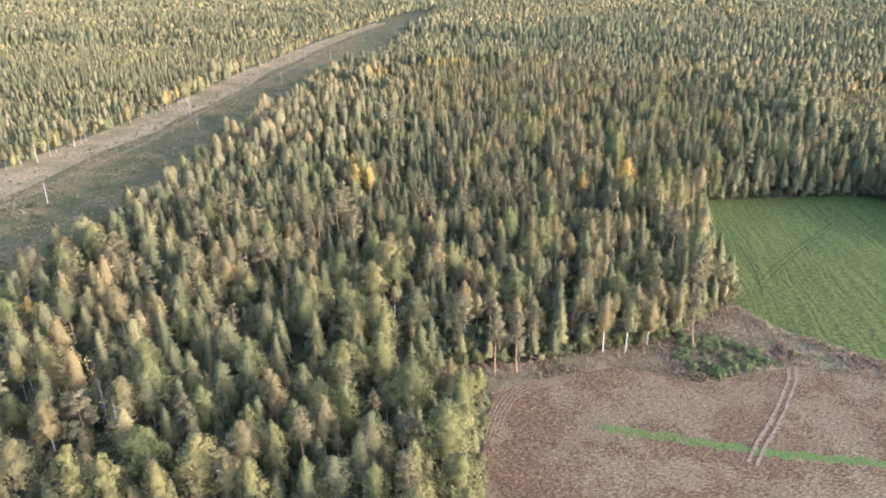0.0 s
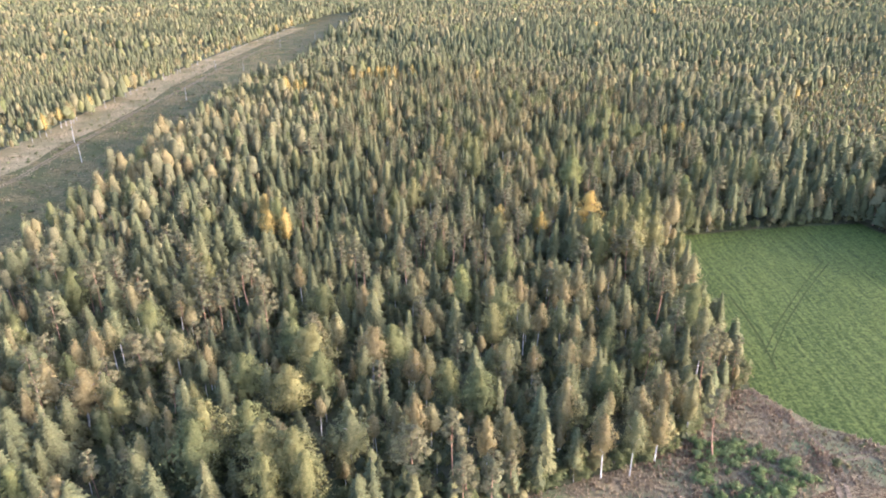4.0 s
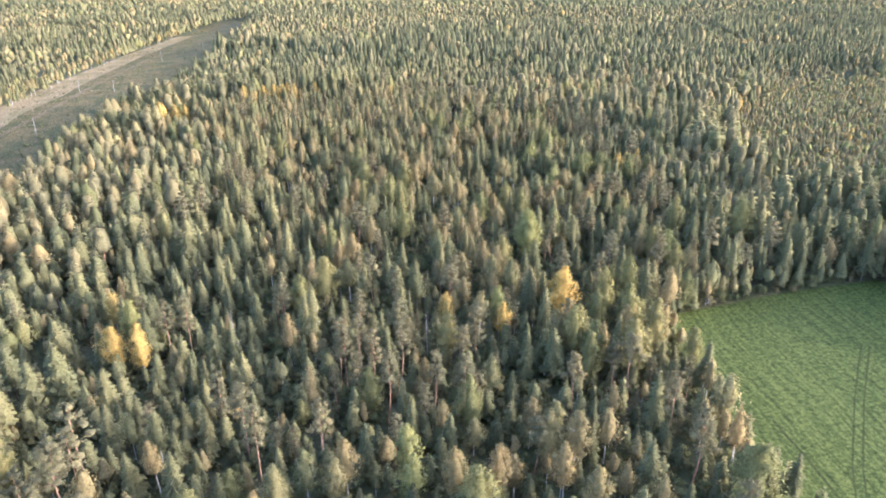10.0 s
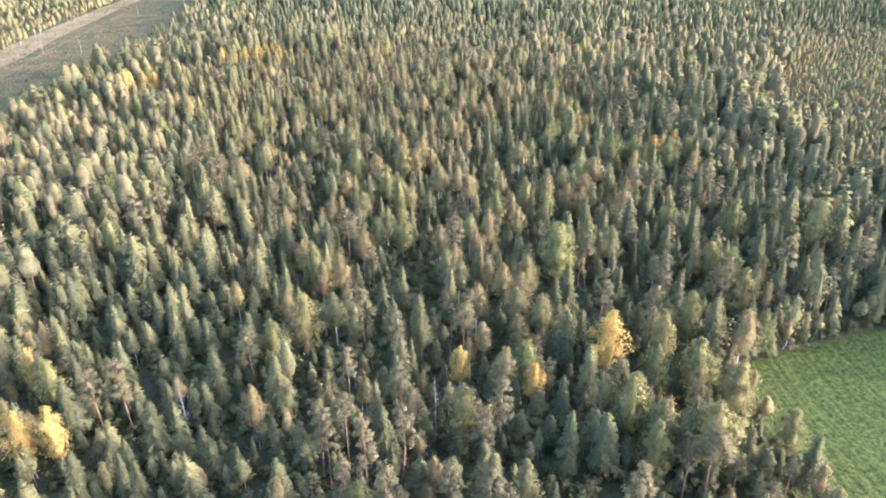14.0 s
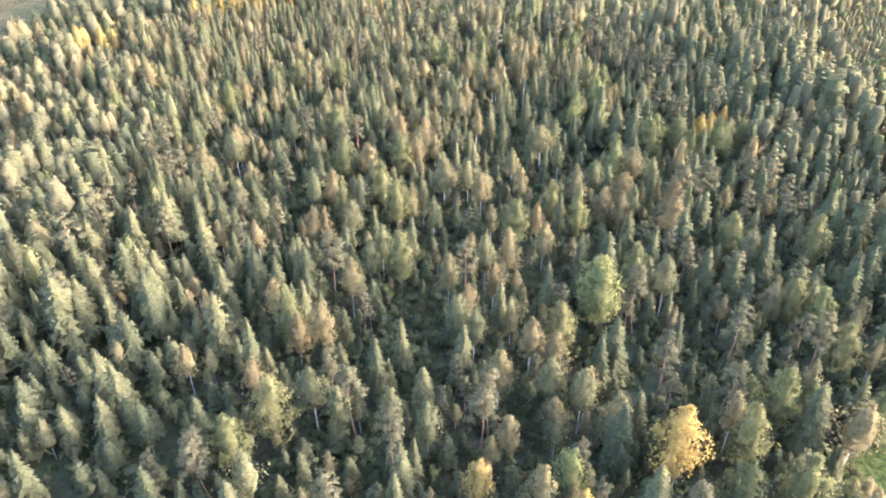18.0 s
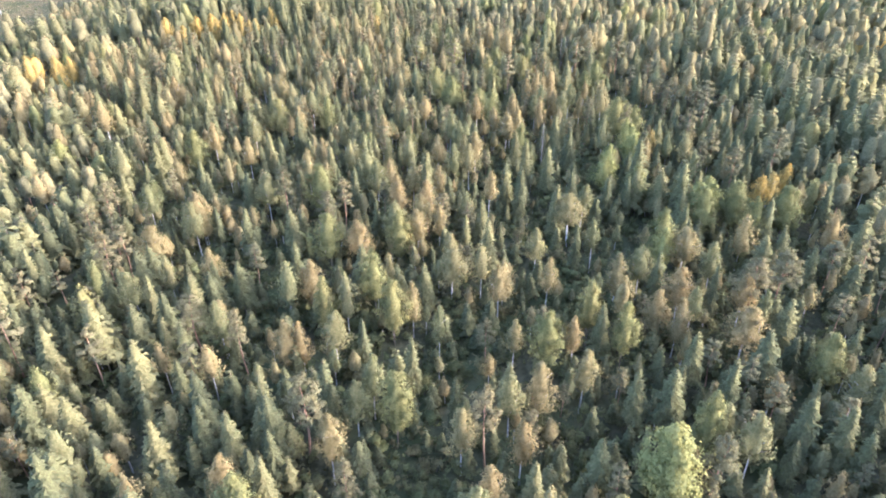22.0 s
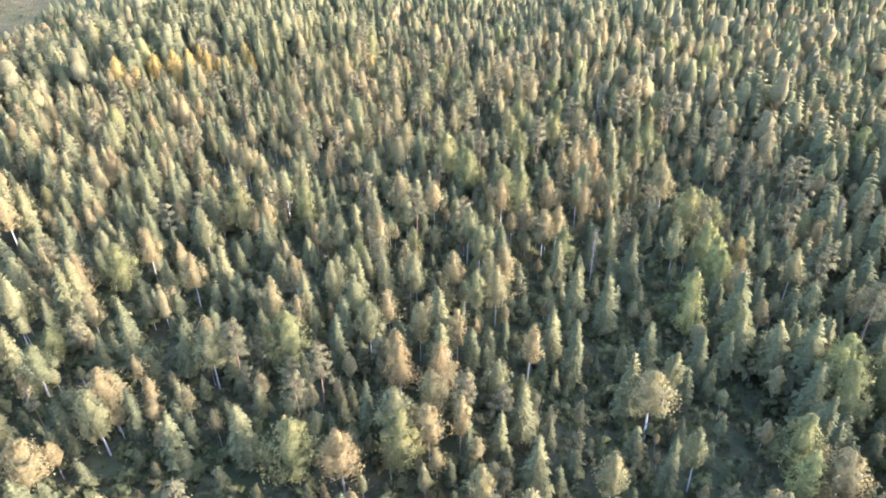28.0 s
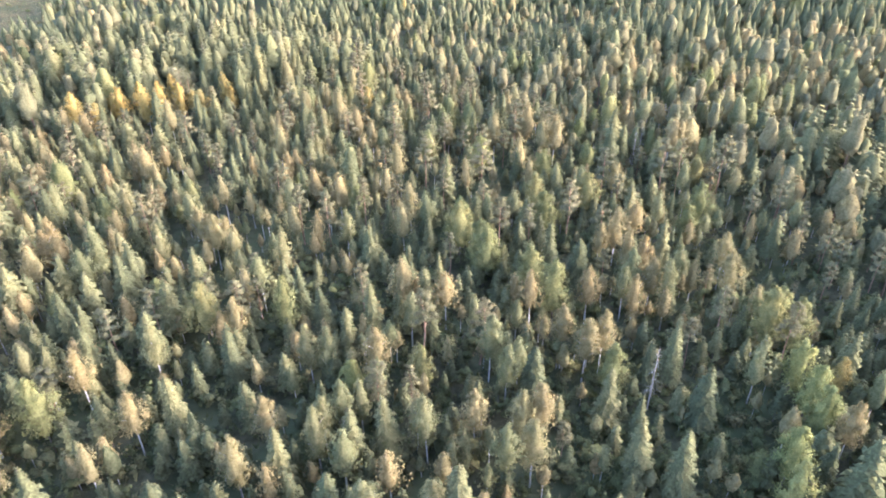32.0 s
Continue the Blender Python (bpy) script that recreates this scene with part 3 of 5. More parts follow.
def shrub(r, detail, h=3.2, rad=1.5, count=420, size=0.11):
    """A bush: several thin stems from one root and a domed, ragged cover of leafy clumps."""
    s = Shape()
    if detail >= 2:
        for i in range(5):
            a = r.uniform(0, 6.28)
            stem(s, [(0, 0, 0), (rad * 0.6 * math.cos(a), rad * 0.6 * math.sin(a), h * 0.8)], [0.05, 0.012], 3)
    n = {3: 10, 2: 7, 1: 3, 0: 1}[max(detail, 0)]
    a = np.arange(n) * 2.4 + r.uniform(0, 1, n)
    u = r.uniform(0.25, 0.85, n)
    u[0] = 0.8
    g = rad * 0.62 * np.sqrt(1 - u ** 2) * r.uniform(0.6, 1.1, n)
    w = rad * r.uniform(0.36, 0.66, n) * {3: 0.85, 2: 1.0, 1: 1.15, 0: 1.9}[max(detail, 0)]
    c = np.stack([g * np.cos(a), g * np.sin(a), h * u * 0.8], 1)
    q = np.stack([w, w, np.minimum(w * 1.15, h * 0.5)], 1)
    out = np.stack([np.cos(a) * 0.5, np.sin(a) * 0.5, 0.5 + 0 * a], 1)
    clumps(s, c, q * (0.46 if detail > 0 else 0.8), out, r, 0, 0.6)
    k = {3: count, 2: count // 2, 1: 20, 0: 0}[max(detail, 0)]
    if k:
        fringe(s, c, q, out, k, size * {3: 1.2, 2: 1.8, 1: 3.0}[detail], r)
    return s


def snag(r, detail):
    """A dead standing tree with stubs of broken boughs."""
    s = Shape()
    stem(s, [(0, 0, 0), (0.1, 0.05, 8), (0.2, 0, 15)], [0.14, 0.09, 0.02], 5)
    for i in range(60):
        z, a = r.uniform(4, 14.5), r.uniform(0, 6.28)
        l = (16 - z) * 0.16 * r.uniform(0.5, 1.2) + 0.2
        stem(s, [(0.1, 0, z), (l * math.cos(a), l * math.sin(a), z - 0.1 * l)], [0.035, 0.008], 3)
    return s


# kind: maker, leaf material, bark, everyday name, nominal height, label
KINDS = {
    "spruce": (spruce, SPRUCE, BARK, 17.0, "dark green spruce with drooping boughs in the mixed forest", "spruce"),
    "birch": (broadleaf, BIRCH, BIRCH_BARK, 16.0, "slender birch with thin tan autumn leaves and white stem", "birch"),
    "pine": (pine, PINE, PINE_BARK, 18.0, "tall pine with bare orange stem and tufted grey-green crown", "pine"),
    "aspen": (lambda r, d: broadleaf(r, d, 17.0, 3.0, 0.24, 2200, 0.165, 24, 0.76, 0.34, 1.25), ASPEN, BARK, 17.0, "broad olive-green aspen with a full rounded crown", "aspen"),
    "golden_birch": (lambda r, d: broadleaf(r, d, 15.0, 2.4, 0.32, 1900, 0.145, 22, 0.82, 0.38, 1.45), GOLD, BIRCH_BARK, 15.0, "birch in bright golden-yellow autumn leaf", "birch"),
    "maple": (lambda r, d: broadleaf(r, d, 14.0, 2.6, 0.26, 1900, 0.15, 22, 0.78, 0.38, 1.2), LIME, BARK, 14.0, "yellow-green leafy tree among darker spruces", "leafy tree"),
    "shrub": (shrub, SHRUB, BARK, 3.2, "low dense grey-green willow bush on the forest floor", "bush"),
    "dead_tree": (snag, DEAD, DEAD, 15.0, "bare grey dead tree with broken branch stubs", "dead tree"),
}
PROTO = {}


def prototypes(kind, detail, number):
    key = (kind, detail)
    if key not in PROTO:
        r = np.random.default_rng(sum(map(ord, kind)) * 10 + detail)
        PROTO[key] = [KINDS[kind][0](r, detail).arrays() for _ in range(number)]
    return PROTO[key]


def stand(name, kind, detail, x, y, h, wide, label, number=6):
    """Many trees of one kind, joined into one object."""
    if not len(x):
        return
    shapes = prototypes(kind, detail, number)
    pick = rng.integers(0, len(shapes), len(x))
    turn, tint = rng.uniform(0, 6.283, len(x)), rng.random(len(x))
    V, F, M, T, O, at = [], [], [], [], [], 0
    nominal = KINDS[kind][3]
    for q, (v, f, m, o) in enumerate(shapes):
        i = np.flatnonzero(pick == q)
        k = len(i)
        if not k:
            continue
        c, s_ = np.cos(turn[i])[:, None], np.sin(turn[i])[:, None]
        sz = (h[i] / nominal)[:, None]
        sw = sz * wide[i][:, None]
        p = np.stack([(v[:, 0] * c - v[:, 1] * s_) * sw + x[i][:, None], (v[:, 0] * s_ + v[:, 1] * c) * sw + y[i][:, None], v[:, 2] * sz + np.zeros((k, 1))], 2)
        V.append(p.reshape(-1, 3))
        O.append(np.stack([o[:, 0] * c - o[:, 1] * s_, o[:, 0] * s_ + o[:, 1] * c, o[:, 2] + np.zeros((k, 1))], 2).reshape(-1, 3))
        F.append((f[None] + (np.arange(k) * len(v))[:, None, None]).reshape(-1, 3) + at)
        M.append(np.tile(m, k))
        T.append(np.repeat(tint[i], len(v)))
        at += k * len(v)
    me = mesh_from(name, np.concatenate(V), np.concatenate(F), [KINDS[kind][1], KINDS[kind][2]], np.concatenate(M), np.concatenate(T), np.concatenate(O))
    tagged(new(name, me), label, KINDS[kind][5], kind="stuff")


MODELS = {}


def model(kind, number=8):
    """Single trees with trunk and crown as parts, one for each shape; later trees are copies."""
    if kind not in MODELS:
        made = []
        for v, f, m, o in prototypes(kind, 3, number):
            root = new(kind)
            tagged(root, KINDS[kind][4], KINDS[kind][5], kind + " trees of the forest")
            for mat, nm, i in ((KINDS[kind][2], "trunk", 1), (KINDS[kind][1], "crown", 0)):
                ff = f[m == i]
                if not len(ff):
                    continue
                used, inv = np.unique(ff, return_inverse=True)
                me = mesh_from(kind + "_" + nm, v[used], inv.reshape(-1, 3), [mat], normals=o[used])
                new(nm, me).parent = root
            made.append([root, False])
        MODELS[kind] = made
    return MODELS[kind]


def tree(kind, x, y, h, wide=1.0, label=""):
    """One tree as a thing of its own."""
    slot = model(kind)[int(rng.integers(0, len(model(kind))))]
    k = h / KINDS[kind][3]
    m = Matrix.Translation((x, y, 0)) @ Matrix.Rotation(rng.uniform(0, 6.28), 4, 'Z') @ Matrix.Diagonal((k * wide, k * wide, k, 1))
    if slot[1]:
        ob = copy_thing(slot[0], m)
        ob.matrix_basis = m
    else:
        ob, slot[1] = slot[0], True
        ob.matrix_basis = m
    if label:
        tagged(ob, label)
    return ob


# ---- ground ----
bm = bmesh.new()
ring = [0, 60, 200, 500, 900, 1500, 2300, 3200, 4200, 4950]
cols = 48
prev = None
for q in ring:
    row = []
    for j in range(cols):
        a = j * 2 * math.pi / cols
        rise = 0.0 if q < 2300 else (q - 2300) * 0.004
        row.append(bm.verts.new((60 + q * math.cos(a), 150 + q * math.sin(a), -0.15 + rise)) if q or not row else row[0])
    if prev:
        for j in range(cols):
            k = (j + 1) % cols
            vs = [prev[j], row[j], row[k], prev[k]]
            vs = [v for n, v in enumerate(vs) if v not in vs[:n]]
            bm.faces.new(vs)
    prev = row
tagged(part("ground", bm, FLOOR), "dark mossy forest floor under the trees", "ground", kind="structure")
sheet("field_green", GREEN_FIELD, 0.02, CROP, "green field of young winter crop in drilled rows", "field")
sheet("field_fallow", BROWN_FIELD, 0.0, STUBBLE, "reddish-brown fallow field with dry matted weeds", "field")
sheet("verge", VERGE_STRIP, 0.05, VERGE, "strip of rank dry grass between fields and forest", "grass")
sheet("clearing", CLEARING, 0.0, HEATH, "grassy cleared corridor under a power line, tree shade painted into its colour", "clearing")

# lit part of the corridor, painted as a paler sheet of dry grass
LIT_STRIP = [(-216, 260), (-207, 325), (-184, 420), (-169, 500), (-151, 660), (-128, 800), (-91, 985), (-38, 1210), (-16, 1212), (-68, 985), (-101, 800), (-109, 730), (-124, 660), (-126, 590), (-139, 500), (-149, 455), (-150, 420), (-166, 370), (-171, 325), (-182, 260)]
sheet("lit_strip", LIT_STRIP, 0.02, LIT_STRAW, "dry grass along the sunny side of the corridor, sunlight painted into its colour", "grass")


def band(name, pts, width, z, material, label, category):
    """A strip of ground along a line, a little uneven at its edges."""
    bm = bmesh.new()
    r = np.random.default_rng(len(name))
    fine = []
    for (ax, ay), (bx, by) in zip(pts, pts[1:]):
        n = max(2, int(math.hypot(bx - ax, by - ay) / 1.5))
        fine += [(ax + (bx - ax) * i / n, ay + (by - ay) * i / n) for i in range(n)]
    fine.append(pts[-1])
    prev = None
    for i, (px, py) in enumerate(fine):
        qx, qy = fine[min(i + 1, len(fine) - 1)]
        ox, oy = fine[max(i - 1, 0)]
        d = Vector((qx - ox, qy - oy, 0)).normalized()
        s = Vector((-d.y, d.x, 0))
        w = width / 2
        row = [bm.verts.new(Vector((px, py, z)) + s * (w * r.uniform(0.45, 1.35))), bm.verts.new(Vector((px, py, z)) - s * (w * r.uniform(0.45, 1.35)))]
        if prev:
            bm.faces.new((prev[1], prev[0], row[0], row[1]))
        prev = row
    bmesh.ops.recalc_face_normals(bm, faces=bm.faces)
    ob = part(name, bm, material)
    for p in ob.data.polygons:
        if p.normal.z < 0:
            p.flip()
    return tagged(ob, label, category, kind="structure")


band("grass_strip", [(42, 119.3), (55, 114.7), (73, 108.8), (97, 103), (140, 96)], 3.0, 0.03, GRASS, "strip of fresh green grass across the fallow field", "grass")


def shifted(pts, side):
    """A line moved sideways."""
    out = []
    for i, (px, py) in enumerate(pts):
        qx, qy = pts[min(i + 1, len(pts) - 1)]
        ox, oy = pts[max(i - 1, 0)]
        l = math.hypot(qx - ox, qy - oy)
        out.append((px - (qy - oy) / l * side, py + (qx - ox) / l * side))
    return out


FARM_TRACK = [(70, 105), (74, 110), (85.6, 122.6), (94.4, 133.5), (100, 144.4), (100.6, 158), (98.4, 172)]
SIDE_TRACK = [(101, 146), (109, 146), (121, 137.8), (150, 109)]
LINE_TRACK = [(-178, 250), (-171, 282), (-158, 342), (-146, 397), (-140, 459), (-128, 551), (-112, 640), (-92, 780), (-60, 950)]
TYRES = [(168, 235), (145, 216), (126, 199), (112, 184.5)]
for nm, line, gauge, w, z, mat, lab in (
        ("farm_track", FARM_TRACK, 0.85, 0.75, 0.09, SOIL, "rutted earth track through dry weeds"),
        ("side_track", SIDE_TRACK, 0.8, 0.5, 0.09, SOIL, "wheel rut of bare soil along the crop's edge"),
        ("corridor_track", LINE_TRACK, 1.1, 0.9, 0.05, SOIL, "wheel rut worn along the power line"),
        ("crop_track", TYRES, 0.95, 0.40, 0.045, PRESSED, "wheel mark pressed into the green crop")):
    for side in (-gauge, gauge):
        band(nm, shifted(line, side), w, z, mat, lab, "track")
band("crop_track", [(121, 217), (118.5, 204), (115, 192), (110, 178)], 0.7, 0.04, PRESSED, "bare line of soil between drilled rows", "track")
for i in range(5):
    q = i * 1.0
    band("furrow", [(15.5 + q, 118), (18.3 + q, 126), (21.5 + q, 132.5 - q * 0.35), (27 + q * 0.8, 137 - q * 0.6), (36 + q, 140.5 - q * 0.8)], 0.38, 0.035, SOIL, "turned furrow at the corner of the fallow field", "furrow")

# ---- forest ----
NEAR_A, NEAR_B = (8, 85), (120, 470)


def beside(x, y):
    ax, ay = NEAR_A
    dx, dy = NEAR_B[0] - ax, NEAR_B[1] - ay
    k = np.clip(((x - ax) * dx + (y - ay) * dy) / (dx * dx + dy * dy), 0, 1)
    return np.hypot(x - ax - k * dx, y - ay - k * dy)


def scatter(step, x0, x1, y0, y1):
    gx, gy = np.meshgrid(np.arange(x0, x1, step), np.arange(y0, y1, step))
    gx = gx + rng.uniform(-0.46, 0.46, gx.shape) * step
    gy = gy + rng.uniform(-0.46, 0.46, gy.shape) * step
    return gx.ravel(), gy.ravel()


def in_sector(x, y):
    b = np.degrees(np.arctan2(x - 20, y + 40))
    return (b > -37) & (b < np.where(y < 330, 66, 56))


def open_land(x, y):
    return inside(GREEN_FIELD, x, y) | inside(BROWN_FIELD, x, y) | inside(VERGE_STRIP, x, y) | inside(CLEARING, x, y)


# trees that stand out, by kind: x, y and height
MARKED = [("aspen", 9, 95, 16), ("aspen", 10, 106, 16), ("aspen", 10.5, 117, 15), ("aspen", 12, 125, 13), ("birch", 10, 88, 14), ("aspen", 1, 86, 17), ("birch", 10, 130, 13), ("aspen", -3, 100, 17)]
MARKED += [("aspen", *p) for p in ((-38.3, 97.4, 18), (-69.2, 102.7, 18), (-21.9, 106.6, 18), (-2.5, 123.2, 18), (2.4, 124.3, 18), (-56.7, 130.3, 18), (-14.4, 131.2, 18), (-81.2, 135.3, 18), (-13.3, 156.9, 18), (-25.8, 163.6, 18), (94.2, 193.9, 18), (45.3, 204.9, 18), (108.8, 246.6, 18), (88.6, 251.1, 18), (108.3, 257, 18), (133, 266.7, 14), (107.8, 268.6, 18), (118, 273.6, 18), (33.7, 299.7, 18), (161.6, 312.3, 18), (40.6, 325.6, 18), (67.3, 338, 18), (74.7, 366.3, 18), (72.9, 377.7, 18), (68.1, 424.1, 18), (172.1, 441.9, 18), (37.1, 462.9, 18), (137.1, 466.3, 18),)]
MARKED += [("aspen", *p) for p in ((80.9, 479.8, 18), (64.7, 483.4, 18), (128.2, 485.2, 18), (126.3, 496.9, 18),)]
MARKED += [("birch", *p) for p in ((-10.7, 96.8, 16), (-31.4, 105.3, 16), (-6.9, 106.4, 16), (-72.1, 114.2, 16), (-28.2, 120.2, 16), (-55.3, 121.5, 16), (-43.4, 142, 16), (46, 150.8, 10), (52.8, 153.7, 16), (61.3, 156.4, 16), (74.2, 157.7, 16), (69.4, 161.7, 16), (-75.5, 162.3, 16), (-84.9, 166.4, 16), (50.8, 166.8, 16), (-92.6, 169.3, 16), (79.5, 180.7, 16), (91.4, 183.2, 16), (-54.7, 185.6, 16), (-113.7, 188.8, 16), (58.4, 194.8, 16), (52.4, 195.3, 16), (49, 196.4, 16), (66.1, 200.6, 16), (63.7, 207.7, 16), (51.6, 211.1, 16), (44.2, 212.4, 16), (8.8, 212.6, 16), (69.4, 214.7, 16), (13, 218, 16),)]
MARKED += [("birch", *p) for p in ((23, 218.2, 16), (25.8, 221.1, 16), (18.4, 221.7, 16), (62.2, 240.6, 16), (102.4, 250.7, 16), (20.9, 273.9, 16), (89.1, 279.1, 16), (86.3, 286.1, 16), (58.4, 288, 16), (82.1, 290.1, 16), (53.9, 291.9, 16), (74.4, 295.4, 16), (44.7, 295.5, 16), (86.9, 296.8, 16), (138.1, 298.8, 16), (144.8, 299.1, 16), (41.5, 301.5, 16), (83.7, 302, 16), (74.8, 309.4, 16), (120.6, 311.6, 16), (72.6, 312.4, 16), (145.9, 315.4, 16), (76.1, 315.9, 16), (46.3, 320.4, 16), (84.6, 323.4, 16), (75.9, 328.5, 16), (37.7, 330.5, 16), (86.4, 332.5, 16), (54.9, 333.7, 16), (92.8, 333.7, 16),)]
MARKED += [("birch", *p) for p in ((102.1, 334.9, 16), (60.9, 341.2, 16), (102.6, 343.1, 16), (65, 346.1, 16), (93, 347.5, 16), (79.3, 355, 16), (122.3, 359.7, 16), (53.9, 360, 16), (61, 360.2, 16), (128.6, 361.1, 16), (106.7, 362.4, 16), (77.7, 363, 16), (96.9, 365.2, 16), (110, 374.5, 16), (186.6, 375.5, 16), (92.6, 381.4, 16), (60.3, 382.3, 16), (94.1, 394.2, 16), (91.6, 402.8, 16), (112.4, 407.7, 16), (87.9, 411.2, 16), (35.4, 417.3, 16), (85.3, 424.6, 16), (114.2, 428.2, 16), (109.8, 428.4, 16), (118.7, 434.6, 16), (115.2, 435.4, 16), (107.8, 438, 16), (99.4, 438.6, 16), (68.1, 441, 16),)]
MARKED += [("birch", *p) for p in ((81.4, 442.2, 16), (117.3, 446.4, 16), (134.6, 447.8, 16), (86.9, 448.2, 16), (74, 448.5, 16), (139.1, 449.3, 16), (132.4, 452.9, 16), (117.1, 454, 16), (52.2, 457, 16), (175.7, 457.7, 16), (151.6, 457.8, 16), (95.1, 458.8, 16), (161.2, 459.7, 16), (158.6, 462.2, 16), (87, 462.8, 16), (143.8, 463.6, 16), (28.4, 464.2, 16), (165.9, 464.3, 16), (180, 465.1, 16), (83.8, 465.1, 16), (156.1, 466.3, 16), (42.5, 471.1, 16), (55.5, 473.4, 16), (71.5, 478.5, 16), (40.7, 507.4, 16), (68.6, 513.8, 16), (170.7, 570.4, 16),)]
MARKED += [("dead_tree", *p) for p in ((-59.2, 115.9, 15), (-64.9, 123, 15), (55, 266.7, 15), (7.6, 281.8, 15), (212.1, 421.5, 15), (208.8, 429.6, 15), (142.8, 437, 15), (193.7, 524.7, 15), (198.7, 529.2, 15),)]
MARKED += [("golden_birch", *p) for p in ((95.2, 270.6, 19), (183, 384.5, 14), (194.9, 388.4, 14), (176.2, 426.6, 12), (49.7, 613.9, 16.5), (61.9, 617.9, 16.5), (40.8, 621.4, 16.5), (54.2, 625.3, 16.5), (77.5, 625.8, 16.5), (58.9, 632.8, 16.5),)]
MARKED += [("maple", *p) for p in ((-6.5, 91.7, 15.5), (-49.9, 107.3, 15.5), (-100.7, 157.8, 15.5), (37.8, 222.6, 15.5), (145.5, 293.2, 15.5), (140.8, 367.4, 15.5), (162.5, 378.7, 15.5), (170.3, 380.2, 15.5), (162.9, 385, 15.5), (149, 407.9, 15.5), (152.3, 413.1, 15.5), (164.8, 419.5, 15.5), (166, 423.9, 15.5), (168.3, 429.7, 15.5), (252.6, 464.2, 15.5),)]
MARKED += [("pine", *p) for p in ((-0.3, 91.7, 18), (-56.7, 94.3, 18), (12.4, 146.4, 17), (23.5, 146.9, 12), (31.8, 147.2, 12), (22.1, 152, 18), (87.8, 172.7, 18), (91, 205.7, 18), (94.3, 217.1, 18), (10.4, 233, 18), (22.9, 233.3, 18), (8.6, 241.2, 18), (49.1, 242.3, 18), (39, 243.9, 18), (4.5, 247.6, 18), (38.1, 254, 18), (44.8, 255.9, 18), (64.8, 256.9, 18), (31.7, 262.6, 18), (111.2, 277.2, 18), (135.1, 282.9, 18), (52.2, 287.3, 18), (104.5, 288.5, 18), (70.4, 289.9, 18), (122.7, 291.5, 18), (47.7, 298.1, 18), (111.2, 307.3, 18), (80.5, 328.9, 18), (100.5, 349.5, 18), (182.2, 394.6, 18),)]
MARKED += [("pine", *p) for p in ((212.9, 426.8, 18), (173.3, 436.3, 18), (163.6, 446.2, 18), (105.8, 463.4, 18), (97.4, 477, 18), (55, 532.4, 18),)]
MARKED += [("spruce", *p) for p in ((-38.4, 125.9, 16.5), (-34.3, 129.5, 16.5), (-54, 136.7, 16.5), (-47.4, 142.3, 16.5), (-60.8, 149.9, 16.5), (-31.9, 150.7, 16.5), (41.5, 159.2, 16.5), (82.2, 164, 11.5), (31.5, 176.4, 16.5), (-79.1, 182.3, 16.5), (9.5, 259.6, 16.5), (99, 296.1, 16.5), (70.9, 303.8, 16.5), (136.2, 308.2, 16.5), (131.4, 312.1, 16.5), (147.6, 312.4, 16.5), (82.7, 314.2, 16.5), (93.9, 314.8, 16.5), (124.7, 322.9, 16.5), (113.5, 324.4, 16.5), (123.8, 332.5, 16.5), (39.8, 340.4, 16.5), (35.4, 342.6, 16.5), (114.8, 347, 16.5), (112.5, 353.2, 16.5), (61.9, 403.5, 16.5), (121.3, 405.7, 16.5), (118.8, 411.2, 16.5), (96.9, 414.2, 16.5), (135.1, 418, 16.5),)]
MARKED += [("spruce", *p) for p in ((130.3, 422.9, 16.5), (58.7, 424.1, 16.5), (148.1, 429.1, 16.5), (86.5, 429.5, 16.5), (148.2, 439.4, 16.5), (75, 439.9, 16.5), (87, 440.7, 16.5), (92.7, 440.9, 16.5), (58.9, 458, 16.5), (69.5, 468.3, 16.5), (98, 472.5, 16.5), (43.6, 477.5, 16.5), (85.2, 484.4, 16.5), (37.5, 491.8, 16.5), (48.2, 502.3, 16.5),)]
MARKED += [("birch", *p) for p in ((59.7, 178.8, 15), (18.4, 181.3, 15), (9.6, 189.5, 15), (60.1, 189.6, 15), (1.2, 200.2, 15), (-18.2, 220.2, 15), (-8, 242.2, 15), (-37.4, 247.7, 15), (-43.3, 254.5, 15), (198.4, 310.3, 15), (184.6, 314.6, 15), (166.3, 414.9, 15), (102, 418.9, 15), (95.2, 423, 15), (56.5, 430, 15), (83.2, 445.3, 15), (31.6, 450.6, 15), (152, 462.5, 15), (161.8, 471.3, 15), (160.7, 475.8, 15), (17.8, 479.8, 15), (156.6, 481.2, 15), (100.2, 507.5, 15), (177.2, 509.1, 15), (192.6, 511.7, 15), (119.1, 515.3, 15), (55.4, 516.2, 15), (67.5, 517.3, 15), (65.2, 520.1, 15), (30.3, 521, 15),)]
MARKED += [("birch", *p) for p in ((31, 526.5, 15), (45.9, 527, 15), (224.7, 547.8, 15), (41, 556.6, 15), (101.9, 558.2, 15), (247.9, 558.4, 15), (178.1, 571.2, 15), (154.8, 583.1, 15),)]
MARKED += [("aspen", *p) for p in ((30.4, 168, 16), (-2.4, 182.5, 16), (15.6, 192.3, 16), (-8.8, 199.5, 16), (-45.7, 214.7, 16), (86.9, 240.3, 16), (100.2, 260.3, 16), (83, 395.6, 16), (177.7, 439.7, 16), (176.7, 444.5, 16), (190.9, 489, 16), (128.9, 489.4, 16), (128.9, 503, 16), (152.5, 510.1, 16),)]
MARKED += [("maple", *p) for p in ((-17.8, 296.1, 15), (148.3, 538.9, 15),)]
